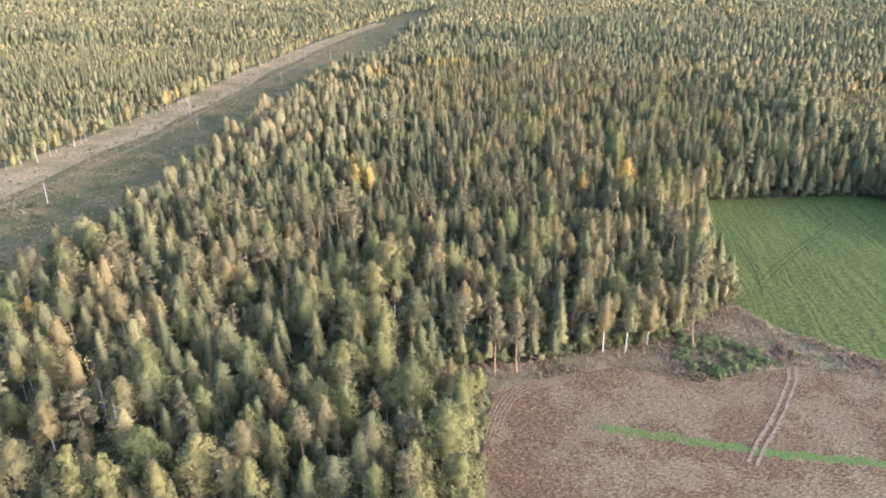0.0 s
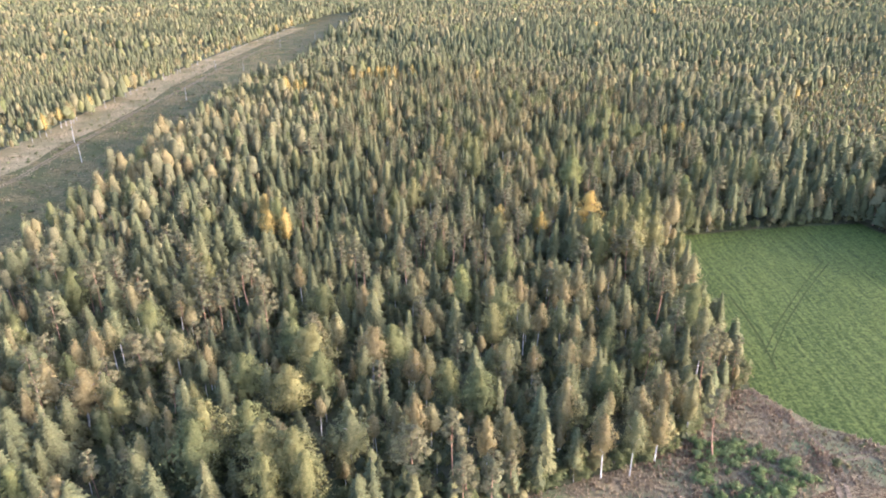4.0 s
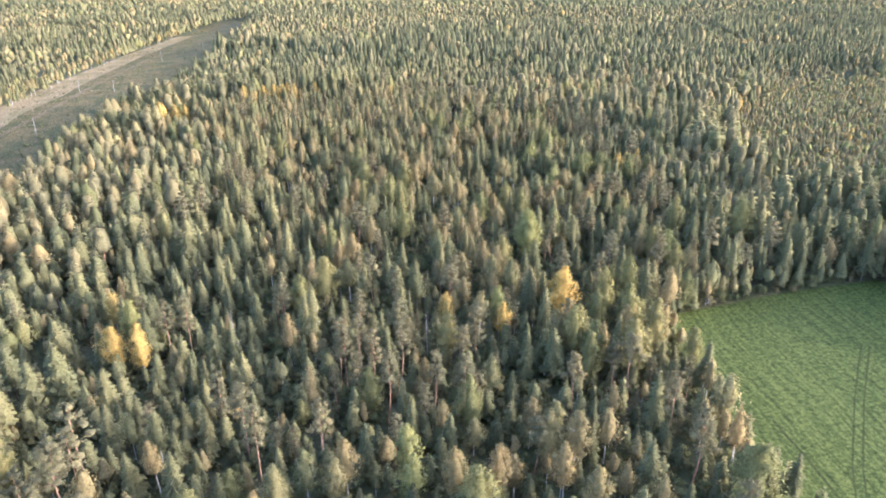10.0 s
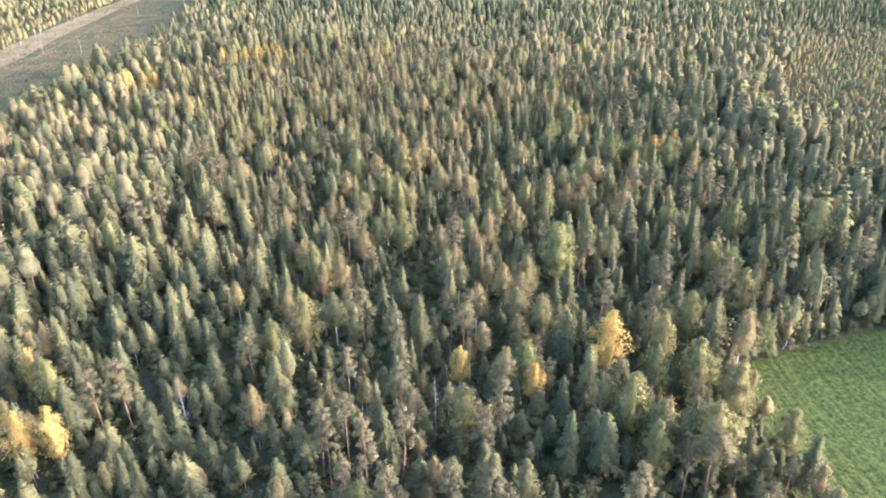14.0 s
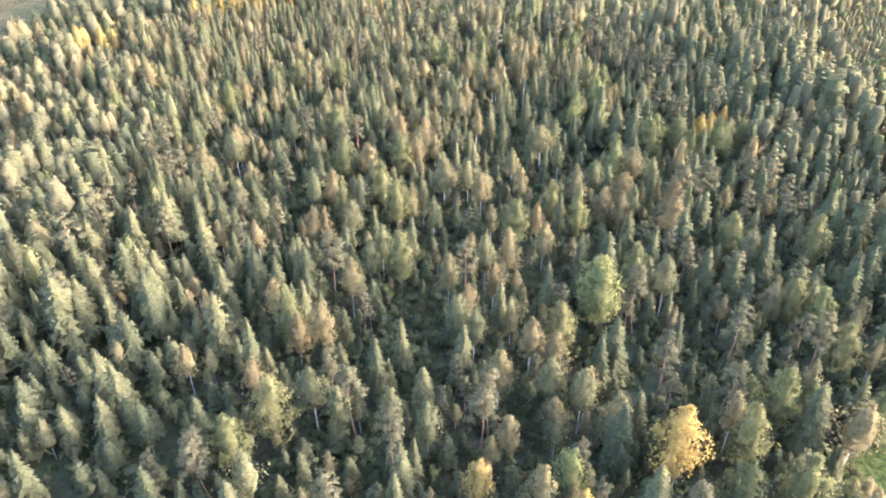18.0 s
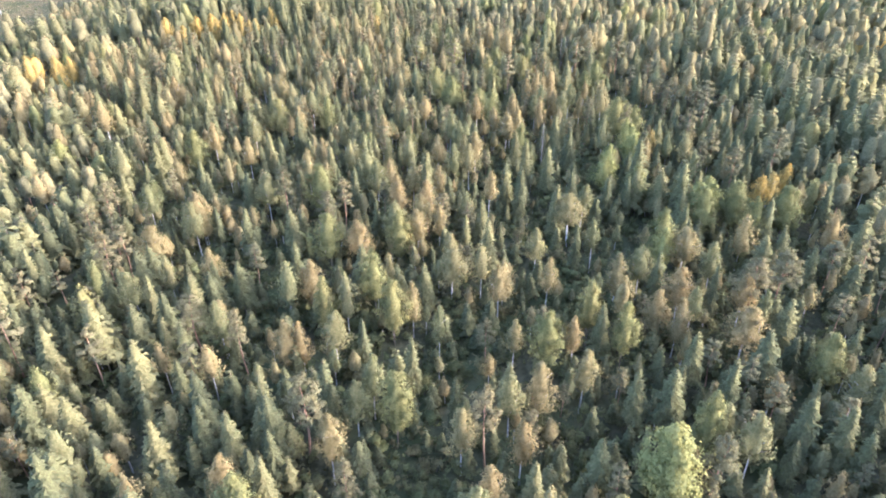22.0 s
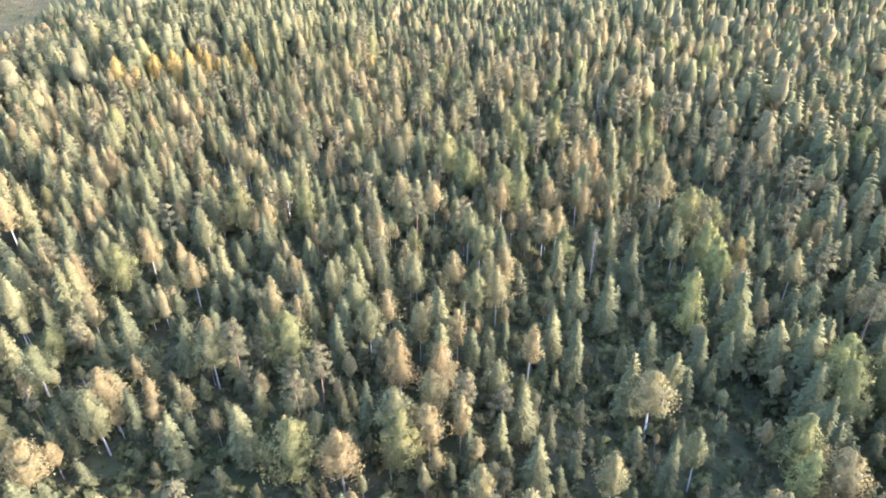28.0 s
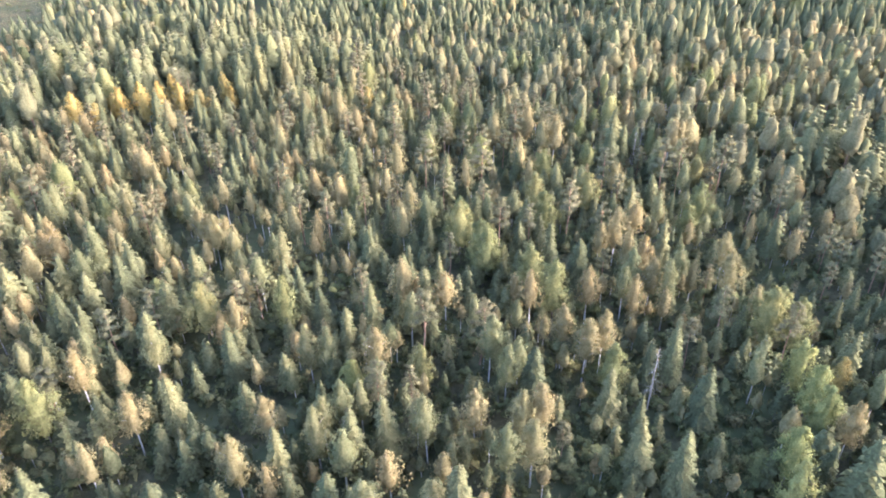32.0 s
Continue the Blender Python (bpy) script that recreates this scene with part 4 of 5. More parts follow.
MARKED += [("spruce", *p) for p in ((-4.4, 229, 15.5), (123.2, 284.7, 15.5), (108.2, 327.5, 15.5), (126.8, 395.4, 15.5), (105.6, 395.7, 15.5), (142.9, 396.9, 15.5), (134.6, 402.1, 15.5), (77.6, 426.8, 15.5), (81.2, 429, 15.5), (92.1, 468.3, 15.5), (197.3, 468.7, 15.5), (110.9, 476.4, 15.5), (169.4, 521.1, 15.5), (30.2, 590.5, 15.5),)]
MARKED += [("pine", *p) for p in ((83.5, 168, 17.5), (86.9, 187.3, 17.5), (-34, 218.1, 17.5), (-38.6, 221.9, 17.5), (-29.9, 221.9, 17.5), (68.6, 409.1, 17.5), (73.5, 415.3, 17.5), (107, 517.9, 17.5), (90.4, 518.8, 17.5), (87.3, 534.1, 17.5), (44.7, 592.7, 17.5), (65.3, 625.4, 17.5),)]
MARKED += [("golden_birch", *p) for p in ((-22.8, 303, 14),)]
MARKED += [("pine", *p) for p in ((21.5, 140.6, 17.5), (27.2, 141.6, 17.5), (76.5, 150.8, 17.5), (-35, 232.2, 17.5), (32.6, 259.3, 17.5), (36.6, 263, 17.5), (48.1, 269.3, 17.5), (39.4, 278.1, 17.5), (-3.2, 286.9, 17.5), (-8.3, 287.2, 17.5), (22.3, 291.9, 17.5),)]
MARKED += [("birch", *p) for p in ((-44.3, 145.9, 15), (57.3, 148.8, 15), (51.5, 149.5, 15), (64.2, 152, 15), (48.7, 163.2, 15), (-67, 165.5, 15), (-55.6, 179.8, 15), (39.9, 180.3, 15), (-49.2, 184.1, 15), (6.8, 184.8, 15), (-65.2, 186.2, 15), (-8.2, 234.6, 15), (85.9, 256.4, 15), (70.8, 270.3, 15), (27.3, 275, 15), (41.1, 319.8, 15),)]
MARKED += [("golden_birch", *p) for p in ((75.5, 265.3, 14), (63.2, 275.6, 14),)]
MARKED += [("aspen", *p) for p in ((-37, 137.5, 16), (-6, 148.1, 16), (-12.5, 149, 16), (-24.3, 156.3, 16), (-17.3, 165.9, 16), (-9.3, 176.9, 16), (-7.1, 193.9, 16), (40.9, 197.3, 16), (-80.6, 207.2, 16), (91.1, 245.9, 16), (91.3, 253.5, 16), (58.7, 260.7, 16), (140.3, 281.2, 16), (26.4, 295.9, 16),)]
MARKED += [("spruce", *p) for p in ((-30.6, 138.8, 15.5), (-58.9, 145.6, 15.5), (39.8, 150.4, 15.5), (-41.6, 150.9, 15.5), (-23.8, 179.8, 15.5), (43.2, 261.5, 15.5), (3.4, 275.1, 15.5), (126.4, 294.3, 15.5),)]
MARKED += [("maple", *p) for p in ((36.5, 215.2, 15),)]
# some have much broader crowns
BROAD = {(95.2, 270.6): 1.45, (103.0, 311.0): 1.4, (102.8, 308.4): 1.25}

MARKED += [("maple", 102.8, 308.4, 19), ("maple", 103.0, 311.0, 21), ("maple", 76.7, 271.5, 15), ("golden_birch", -13.9, 277.7, 17), ("golden_birch", -19.5, 279.5, 16)]

# the large trees round the start and along the way: x, y and breadth
AHEAD = []
AHEAD += [("birch", a, b, 15.5, c) for a, b, c in ((-7.2, 107.8, 1.56), (-9.1, 100.6, 1.12), (-72.7, 104.4, 1.75), (-72.5, 115.2, 1.21), (-32.1, 106.3, 1.59), (-17.7, 113, 1.48), (-59.7, 122.8, 1.75), (-55.6, 124.5, 1.75), (-46.7, 150.3, 1.35), (-29.2, 124.7, 1.31), (-22.4, 124.2, 1.01), (-90.5, 165.5, 1.75), (-117.7, 196.9, 1.75), (-107.7, 204.9, 1.75), (-87.3, 190.4, 1.75), (-53.8, 183.9, 1.75), (9.5, 191.4, 1.75), (-69.1, 197.5, 1.75), (-37, 199.4, 1.66), (2.5, 160.1, 1.75), (-79.6, 167.9, 1.74), (-85.5, 175.2, 1), (-33.2, 97.1, 1.01), (-13.9, 95.8, 1.7), (-18.3, 94.6, 0.97),)]
AHEAD += [("aspen", a, b, 17, c) for a, b, c in ((-4.5, 192.5, 1.75), (-19.6, 183.2, 1.42), (-25.9, 158.9, 1.75), (-13.8, 156.5, 1.75), (-7.2, 154.4, 1.73), (-15.1, 133.5, 1.75), (1.5, 123.2, 1.75), (7.1, 105.6, 1.75), (-0.2, 96.6, 1.26), (-81.8, 137.2, 1.75), (-61.2, 99.5, 1.21), (-39.4, 100.2, 1.73), (-22.9, 110.4, 0.99), (-13.3, 116.2, 0.91), (-25.8, 104.7, 0.96), (-60.1, 136.8, 1.44), (-5.4, 136.4, 1.35), (-28.1, 94.3, 0.91), (-53.7, 96.8, 1.17), (-44.5, 95.5, 0.95),)]
AHEAD += [("maple", a, b, 15, c) for a, b, c in ((-6.3, 93.4, 1.05), (-51, 107.2, 1.75), (-105.2, 164.1, 1.61),)]
AHEAD += [("spruce", a, b, 16, c) for a, b, c in ((-35.9, 130.7, 1.41), (-40.7, 126.7, 1.39), (-48.7, 131.6, 1.3), (-45.1, 148.8, 1.75), (-83, 204.9, 1.75), (-62.7, 171.6, 1.75), (-55.1, 169.3, 1.39), (-10.8, 137.1, 1.42), (-74.8, 151, 1.33),)]
AHEAD += [("pine", a, b, 17.5, c) for a, b, c in ((-66.5, 115.9, 1.75), (-91.7, 203.1, 1.75), (-44.9, 195, 1.75), (13.7, 149.3, 1.75),)]
AHEAD += [("birch", a, b, 15.5, c) for a, b, c in ((90.7, 375.9, 1.75), (98.1, 365.7, 1.04), (111.9, 376.2, 1.14), (109.3, 364.7, 0.83), (93.9, 348, 0.87), (105.3, 344.6, 0.8), (125.5, 346.6, 1.28), (134.1, 351, 1.6), (132.4, 344.8, 1.08), (131.6, 362.5, 1.27), (124.9, 361.6, 1.11), (147.4, 357.8, 1.07), (145.4, 365.4, 1.75), (145.4, 345, 1.27), (138.4, 335.5, 1.75), (145.9, 338.9, 0.8), (127.1, 376.4, 0.93), (127.8, 342.7, 1.05), (127.6, 389.6, 1.7), (133.3, 393.3, 1.02), (25.3, 410.1, 1.73), (22.5, 389.8, 1.43), (39.5, 372, 1.03), (59.7, 381.2, 1.43), (78.7, 366.8, 0.8), (73.5, 395.2, 1.56), (54.9, 428.3, 1.4), (60.7, 360, 1.48), (51.5, 362.6, 1.29), (54.4, 361.1, 0.85),)]
AHEAD += [("birch", a, b, 15.5, c) for a, b, c in ((84.9, 400.2, 1.63), (88.6, 395.8, 1.33), (85.4, 425.5, 1.39), (36.8, 422.6, 1.67), (39.4, 394.6, 1.17), (29.5, 394.9, 0.8), (23.8, 434.3, 1.31), (95.3, 409.1, 1.3), (81.2, 356.4, 0.8), (88.6, 416.4, 1.04), (94.2, 395.9, 0.8),)]
AHEAD += [("aspen", a, b, 17, c) for a, b, c in ((100.4, 346.7, 1.25), (112.8, 352, 0.84), (115.4, 342.6, 0.8), (144.4, 373, 1.14), (161.3, 379.7, 1.59), (170.3, 378.8, 1.41), (180.4, 371.8, 1.32), (169.4, 371.4, 0.91), (60.5, 372.1, 0.84), (74, 365.5, 1.05), (66.6, 398.3, 1.37), (69.3, 426.9, 1.6),)]
AHEAD += [("maple", a, b, 15, c) for a, b, c in ((167.5, 386.5, 1.54),)]
AHEAD += [("spruce", a, b, 16, c) for a, b, c in ((112.5, 346.3, 1.03), (160.6, 356.7, 1.58), (123, 377, 0.86), (132.9, 358.2, 1.17), (142.3, 350.4, 0.8), (23.2, 398, 1.26), (34.6, 384.3, 1.15), (17.4, 392.4, 0.99), (26.2, 386.5, 0.94), (17.5, 379.7, 1.16), (29.3, 370.4, 0.8), (14.6, 380.1, 1.17), (71.8, 382.6, 1.35), (58.7, 405.4, 1.28), (44.5, 385.9, 1.03), (78.7, 423.8, 0.99), (80.2, 404.1, 0.8),)]
AHEAD += [("pine", a, b, 17.5, c) for a, b, c in ((148.1, 346.3, 1.75), (156.7, 346.2, 1.75), (17.4, 402.5, 1.33), (11.1, 421.3, 1.33), (35, 374.9, 1.55), (59.4, 426, 1.31), (14.6, 430.9, 1.24), (43.5, 363.8, 0.93),)]
AHEAD += [("golden_birch", a, b, 14, c) for a, b, c in ((187.6, 385.5, 1.1),)]
MARKED = [p for p in MARKED if p[1:3] in BROAD or min(math.hypot(p[1] - q[1], p[2] - q[2]) for q in AHEAD) > 4.5] + [q[:4] for q in AHEAD]
BROAD.update({q[1:3]: q[4] for q in AHEAD})

taken = np.array([p[1:3] for p in MARKED])
room = np.array([max(3.4, 3.1 * BROAD.get(p[1:3], 0)) for p in MARKED])

WOODS = ["spruce", "birch", "pine", "aspen", "golden_birch", "maple"]


def beyond(x, y):
    """The woods on the far side of the corridor."""
    return x < -190 + 0.13 * (y - 320)


def belts(x, y):
    """Belts of old spruce in the farther woods."""
    return np.clip((0.65 * patch(x, y * 2.0, 240, 12) + 0.35 * patch(x, y * 1.6, 90, 14) - 0.47) * 9, 0, 1) * ((y > 540) | (x > 230))


def species(x, y):
    """Which kind grows where: patches of spruce, birch and pine, and a few bright trees."""
    n = len(x)
    a, b, c = patch(x, y, 30, 1), patch(x, y, 12, 2), patch(x, y, 60, 3)
    wet = 0.55 * a + 0.45 * b
    w = np.stack([0.22 + 0.7 * (1 - wet), 0.22 + 1.0 * wet, 0.25 + 0.5 * c, 0.11 + 0.12 * b, 0.001 + 0.006 * (y > 500), 0.02 + 0 * a], 1)
    w[:, 0] += 0.25 * beyond(x, y)
    # pale birch added with distance, its colour standing in for haze
    w[:, 1] += 0.55 * np.clip((y - 480) / 120, 0, 1)
    belt = belts(x, y)
    w[:, 0] += 4.0 * belt
    w[:, 1] *= 1 - 0.7 * belt
    # kind, middle, half-widths and weight of the patches that stand out
    for q, ex, ey, rx, ry, more in ((1, 108, 442, 10, 12, 5), (1, 138, 466, 26, 11, 6), (0, 134, 405, 22, 28, 5), (1, 90, 300, 12, 12, 3), (2, 8, 330, 26, 45, 0.5), (0, 12, 335, 30, 55, 3.2), (0, 175, 330, 35, 40, 2), (3, -15, 110, 45, 30, 1.0), (1, -60, 150, 50, 30, 1.5),
                                    (2, 100, 215, 12, 30, 1.5), (3, 110, 250, 16, 18, 1.5), (0, 165, 400, 30, 40, 2), (1, 60, 190, 40, 25, 1.5), (2, -60, 250, 40, 40, 1.2), (0, 40, 470, 30, 40, 1.5), (0, -35, 135, 30, 25, 3), (0, 245, 255, 45, 80, 5), (0, -25, 320, 45, 80, 3.5)):
        w[:, q] += more * np.exp(-((x - ex) / rx) ** 2 - ((y - ey) / ry) ** 2)
    for ex, ey, rx, ry in ((55, 618, 28, 7), (-22, 565, 12, 7), (345, 480, 16, 10)):
        w[:, 4] += 9 * np.exp(-((x - ex) / rx) ** 4 - ((y - ey) / ry) ** 4)
    w /= w.sum(1, keepdims=True)
    return (rng.random((n, 1)) > np.cumsum(w, 1)).sum(1).clip(0, len(WOODS) - 1)


def parcel(x, y):
    """Old fellings, grown up again: 1 where the wood is young and low."""
    p = np.clip((patch(x, y, 150, 9) - 0.52) * 7, 0, 1)
    p = np.where((y < 520) & (x > -130), 0.0, p) * np.clip(1.6 - np.hypot(x, y) / 1200, 0.35, 1)
    return np.where(beyond(x, y) & (y < 900), np.maximum(p, 0.9), p)


def lie(x, y):
    """Where the wood stands lower, in shaded hollows, or higher."""
    g = np.ones(x.shape)
    for ex, ey, rx, ry, more in ((123, 394, 15, 36, -0.5), (160, 395, 12, 34, 0.2), (72, 322, 12, 14, -0.4), (95, 346, 14, 14, -0.25), (120, 291, 22, 16, -0.32), (180, 458, 26, 22, -0.22), (5, 335, 22, 30, 0.12), (-35, 135, 30, 22, -0.15)):
        g += more * np.exp(-((x - ex) / rx) ** 2 - ((y - ey) / ry) ** 2)
    return g


def heights(k, x, y):
    base = np.array([15.2, 14.4, 16.0, 15.0, 14.2, 13.6])[k]
    return base * (1 - 0.34 * parcel(x, y)) * (1 + 0.22 * belts(x, y)) * (0.82 + 0.25 * patch(x, y, 45, 5)) * rng.normal(1, 0.19, len(x)).clip(0.5, 1.38) * lie(x, y)


HOLES = [(47, 319, 11, 5), (68, 326, 5, 10), (64, 312, 5, 8), (78, 354, 9, 9), (67, 362, 6, 8), (91, 370, 5, 6), (140, 409, 7, 9), (121, 418, 6, 9), (136, 421, 5, 9), (130, 444, 6, 9), (144, 463, 6, 8), (152, 423, 7, 9), (70, 235, 4, 12), (84, 263, 4, 10), (74, 244, 4, 9), (40, 411, 7, 6), (56, 459, 7, 6), (-28, 144, 4, 6), (18, 157, 4, 6), (69, 317, 5, 12), (186, 466, 9, 14)]

HOLES += [(32, 398, 6, 7), (41, 400, 6, 7), (46, 384, 6, 7), (53, 401, 6, 7), (91, 362, 6, 7), (100, 361, 6, 7), (69, 372, 6, 7), (117, 381, 6, 7), (86, 385, 6, 7), (114, 363, 6, 7), (157, 358, 6, 7), (137, 342, 6, 7), (117, 407, 6, 7), (124, 399, 6, 7), (130, 393, 6, 7), (149, 385, 6, 7), (115, 414, 6, 7), (40, 443, 6, 7), (24, 445, 6, 7), (106, 452, 6, 7), (129, 436, 6, 7), (139, 449, 6, 7)]
HOLES += [(48, 497, 6, 7), (93, 485, 6, 7), (169, 521, 6, 7), (173, 583, 6, 7), (53, 315, 6, 7), (41, 300, 6, 7), (100, 303, 6, 7), (75, 291, 6, 7), (122, 291, 6, 7), (68, 347, 6, 7), (98, 324, 6, 7), (83, 361, 6, 7), (71, 354, 6, 7), (125, 373, 6, 7), (142, 349, 6, 7), (2, 280, 6, 7), (23, 311, 6, 7), (60, 305, 6, 7), (69, 255, 6, 7), (57, 195, 6, 7), (21, 221, 6, 7), (19, 282, 6, 7)]
HOLES += [(-32, 261, 6, 7), (-43, 198, 6, 7), (-27, 251, 6, 7), (-54, 186, 6, 7)]


def hole(x, y):
    r = np.zeros(x.shape, bool)
    for ex, ey, rx, ry in HOLES:
        r |= ((x - ex) / rx) ** 2 + ((y - ey) / ry) ** 2 < 1
    return r


# near and middle woods
x, y = scatter(6.0, -420, 760, 40, 760)
far_off = np.hypot(x - 60, y - 250)
ok = in_sector(x, y) & ~open_land(x, y) & (rng.random(len(x)) < np.where(beside(x, y) < 80, 0.72, 0.88)) & ~inside(YOUNG, x, y)
ok &= ~(hole(x, y) & (rng.random(len(x)) < 0.8)) & ~beyond(x, y)
ok &= (np.hypot(x[:, None] - taken[:, 0], y[:, None] - taken[:, 1]) - room).min(1) > 0
bright = np.array([p[1:3] for p in MARKED if p[0] in ("golden_birch", "maple", "aspen")])
ok &= (np.hypot(x[:, None] - bright[:, 0] + 2.5, y[:, None] - bright[:, 1] + 5).min(1) > 4.6)
x, y = x[ok], y[ok]
k = species(x, y)
near = beside(x, y)
h = heights(k, x, y) * np.where(near < 85, 0.9, 1.0)
wide = rng.uniform(0.88, 1.3, len(x)) * np.array([0.98, 1.1, 1.1, 1.12, 1.05, 1.05])[k]
near = np.where(y < 330, near - 42 * np.clip((330 - y) / 60, 0, 1), near)
close = np.minimum(near, np.hypot(x - 95, y - 540))
LIMITS = {"spruce": 220, "birch": 55, "pine": 110, "aspen": 70, "golden_birch": 15, "maple": 40}
for q, kind in enumerate(WOODS):
    i = np.flatnonzero(k == q)
    i = i[np.argsort(near[i])]
    own, rest = i[:LIMITS[kind]], i[LIMITS[kind]:]
    for j in own:
        tree(kind, float(x[j]), float(y[j]), float(h[j]), float(wide[j]))
    for nm, det, sel in (("", 2, close[rest] < 98), ("_middle", 1, (close[rest] >= 98) & (close[rest] < 190)), ("_far", 0, close[rest] >= 190)):
        j = rest[sel]
        extra = {2: 1.08, 1: 1.22, 0: 1.25}[det] * (0.84 if kind in ("aspen", "maple") and det < 2 else 1.0)
        stand(kind + nm + "_wood", kind, det, x[j], y[j], h[j], wide[j] * extra, "many more " + KINDS[kind][5] + " trees filling the forest behind")
for (ax, ay), (bx, by), n in (((211, 262), (213, 236), 12), ((213, 236), (228, 205), 18), ((228, 205), (266, 161), 26)):
    for i in range(n):
        u = (i + rng.random()) / n
        tree("spruce", ax + (bx - ax) * u + rng.uniform(1, 8), ay + (by - ay) * u + rng.uniform(0, 3), rng.uniform(21, 24), rng.uniform(1.1, 1.35))
for kind, px, py, ph in MARKED:
    tree(kind, px, py, ph * rng.uniform(0.97, 1.05), BROAD.get((px, py), rng.uniform(1.05, 1.3) * (1.25 if py < 230 else 1.0) if kind == "aspen" else rng.uniform(0.95, 1.2)))

# the young wood beyond the corridor
x, y = scatter(4.7, -520, -60, 150, 800)
ok = in_sector(x, y) & beyond(x, y) & ~open_land(x, y) & (rng.random(len(x)) < 0.92)
x, y = x[ok], y[ok]
k = species(x, y)
h = heights(k, x, y)
for q, kind in enumerate(WOODS):
    j = k == q
    stand("young_" + kind + "_wood", kind, 0, x[j], y[j], h[j], rng.uniform(0.9, 1.15, j.sum()), "young close-grown " + KINDS[kind][5] + " wood beyond the cleared corridor")

# distant woods
for nm, step, d0, d1, tall, fat in (("distant", 8.5, 760, 1500, 1.1, 1.5), ("remote", 16, 1500, 2600, 1.1, 2.4)):
    x, y = scatter(step, -1300, 2200, 100, d1)
    d = np.hypot(x, y)
    ok = in_sector(x, y) & ~open_land(x, y) & ~((y < 760) & (x < 760) & (x > -420)) & ~((y < 800) & beyond(x, y) & (x > -520)) & (d < d1) & ((d > d0) | (d0 < 800)) & ~inside(YOUNG, x, y)
    x, y = x[ok], y[ok]
    k = species(x, y)
    h = heights(k, x, y) * tall
    for q, kind in enumerate(WOODS):
        j = k == q
        stand(nm + "_" + kind + "_wood", kind, -1, x[j], y[j], h[j], np.full(j.sum(), fat), "distant " + KINDS[kind][5] + " wood reaching to the horizon")
x, y = scatter(46, -3000, 4600, 1500, 4900)
d = np.hypot(x - 60, y - 150)
ok = in_sector(x, y) & (d > 2550) & (d < 4800)
x, y = x[ok], y[ok]
stand("horizon_wood", "spruce", -1, x, y, 14 + 0.02 * (np.hypot(x, y) - 2500).clip(0) * 0.2 + 5 * patch(x, y, 200, 2), np.full(len(x), 4.6), "far woods on the horizon")

# woods behind and beside the start
x, y = scatter(6.5, -330, 420, -110, 330)
ok = ~in_sector(x, y) & ~open_land(x, y) & (np.hypot(x - 30, y - 60) < 380)
x, y = x[ok], y[ok]
k = species(x, y)
h = heights(k, x, y)
for q, kind in enumerate(WOODS):
    j = k == q
    stand("outer_" + kind + "_wood", kind, -1, x[j], y[j], h[j], np.full(j.sum(), 1.3), "outer " + KINDS[kind][5] + " wood closing the place round")

# undergrowth
x, y = scatter(4.1, -110, 240, 70, 510)
ok = in_sector(x, y) & ~open_land(x, y) & (beside(x, y) < 92)
x, y = x[ok], y[ok]
near = np.where(hole(x, y), 0, 50) + beside(x, y) * 0.3
i = np.argsort(near)
for j in i[:70]:
    tree("shrub", float(x[j]), float(y[j]), float(rng.uniform(2.0, 4.5)), float(rng.uniform(0.8, 1.3)))
j = i[70:]
stand("undergrowth", "shrub", 1, x[j], y[j], rng.uniform(2.0, 5.5, len(j)), rng.uniform(0.9, 1.4, len(j)), "thick green undergrowth between the tree stems")
x, y = scatter(5.2, -330, 420, 70, 700)
off = beside(x, y)
ok = in_sector(x, y) & ~open_land(x, y) & ~beyond(x, y) & ~inside(YOUNG, x, y) & (off < 200) & (rng.random(len(x)) < 0.93) & ~(hole(x, y) & (rng.random(len(x)) < 0.55))
x, y, off = x[ok], y[ok], off[ok]
g = rng.random(len(x))
for kind, sel in (("spruce", g < 0.68), ("birch", g > 0.68)):
    for nm, det, ring_ in (("", 1, off < 95), ("_middle", 0, off >= 95)):
        j = sel & ring_
        stand("understorey" + nm + "_" + kind, kind, det, x[j], y[j], rng.uniform(5.5, 11.0, j.sum()) * lie(x[j], y[j]), rng.uniform(1.15, 1.6, j.sum()), "young " + KINDS[kind][5] + " trees growing up between the tall ones")
x, y = scatter(2.8, -60, 230, 130, 540)
ok = hole(x, y)
x, y = x[ok], y[ok]
stand("thicket", "shrub", 2, x, y, rng.uniform(1.2, 3.8, len(x)), rng.uniform(0.8, 1.2, len(x)), "dense low bushes filling a gap in the forest")
# young wood on the old felling
sheet("old_felling", YOUNG, 0.0, VERGE, "old felling grown over with dry grass and saplings", "clearing")
x, y = scatter(3.0, 240, 610, 300, 570)
ok = inside(YOUNG, x, y) & (rng.random(len(x)) < 0.9)
x, y = x[ok], y[ok]
g = rng.random(len(x))
for kind, lo, hi in (("birch", 0.0, 0.66), ("maple", 0.66, 0.80), ("golden_birch", 0.80, 0.82), ("pine", 0.82, 0.90), ("spruce", 0.90, 1.0)):
    sel = (g >= lo) & (g < hi)
    stand("young_" + kind + "_thicket", kind, -1, x[sel], y[sel], rng.uniform(5.0, 9.0, sel.sum()), rng.uniform(0.9, 1.3, sel.sum()), "young " + KINDS[kind][5] + " thicket on an old felling")

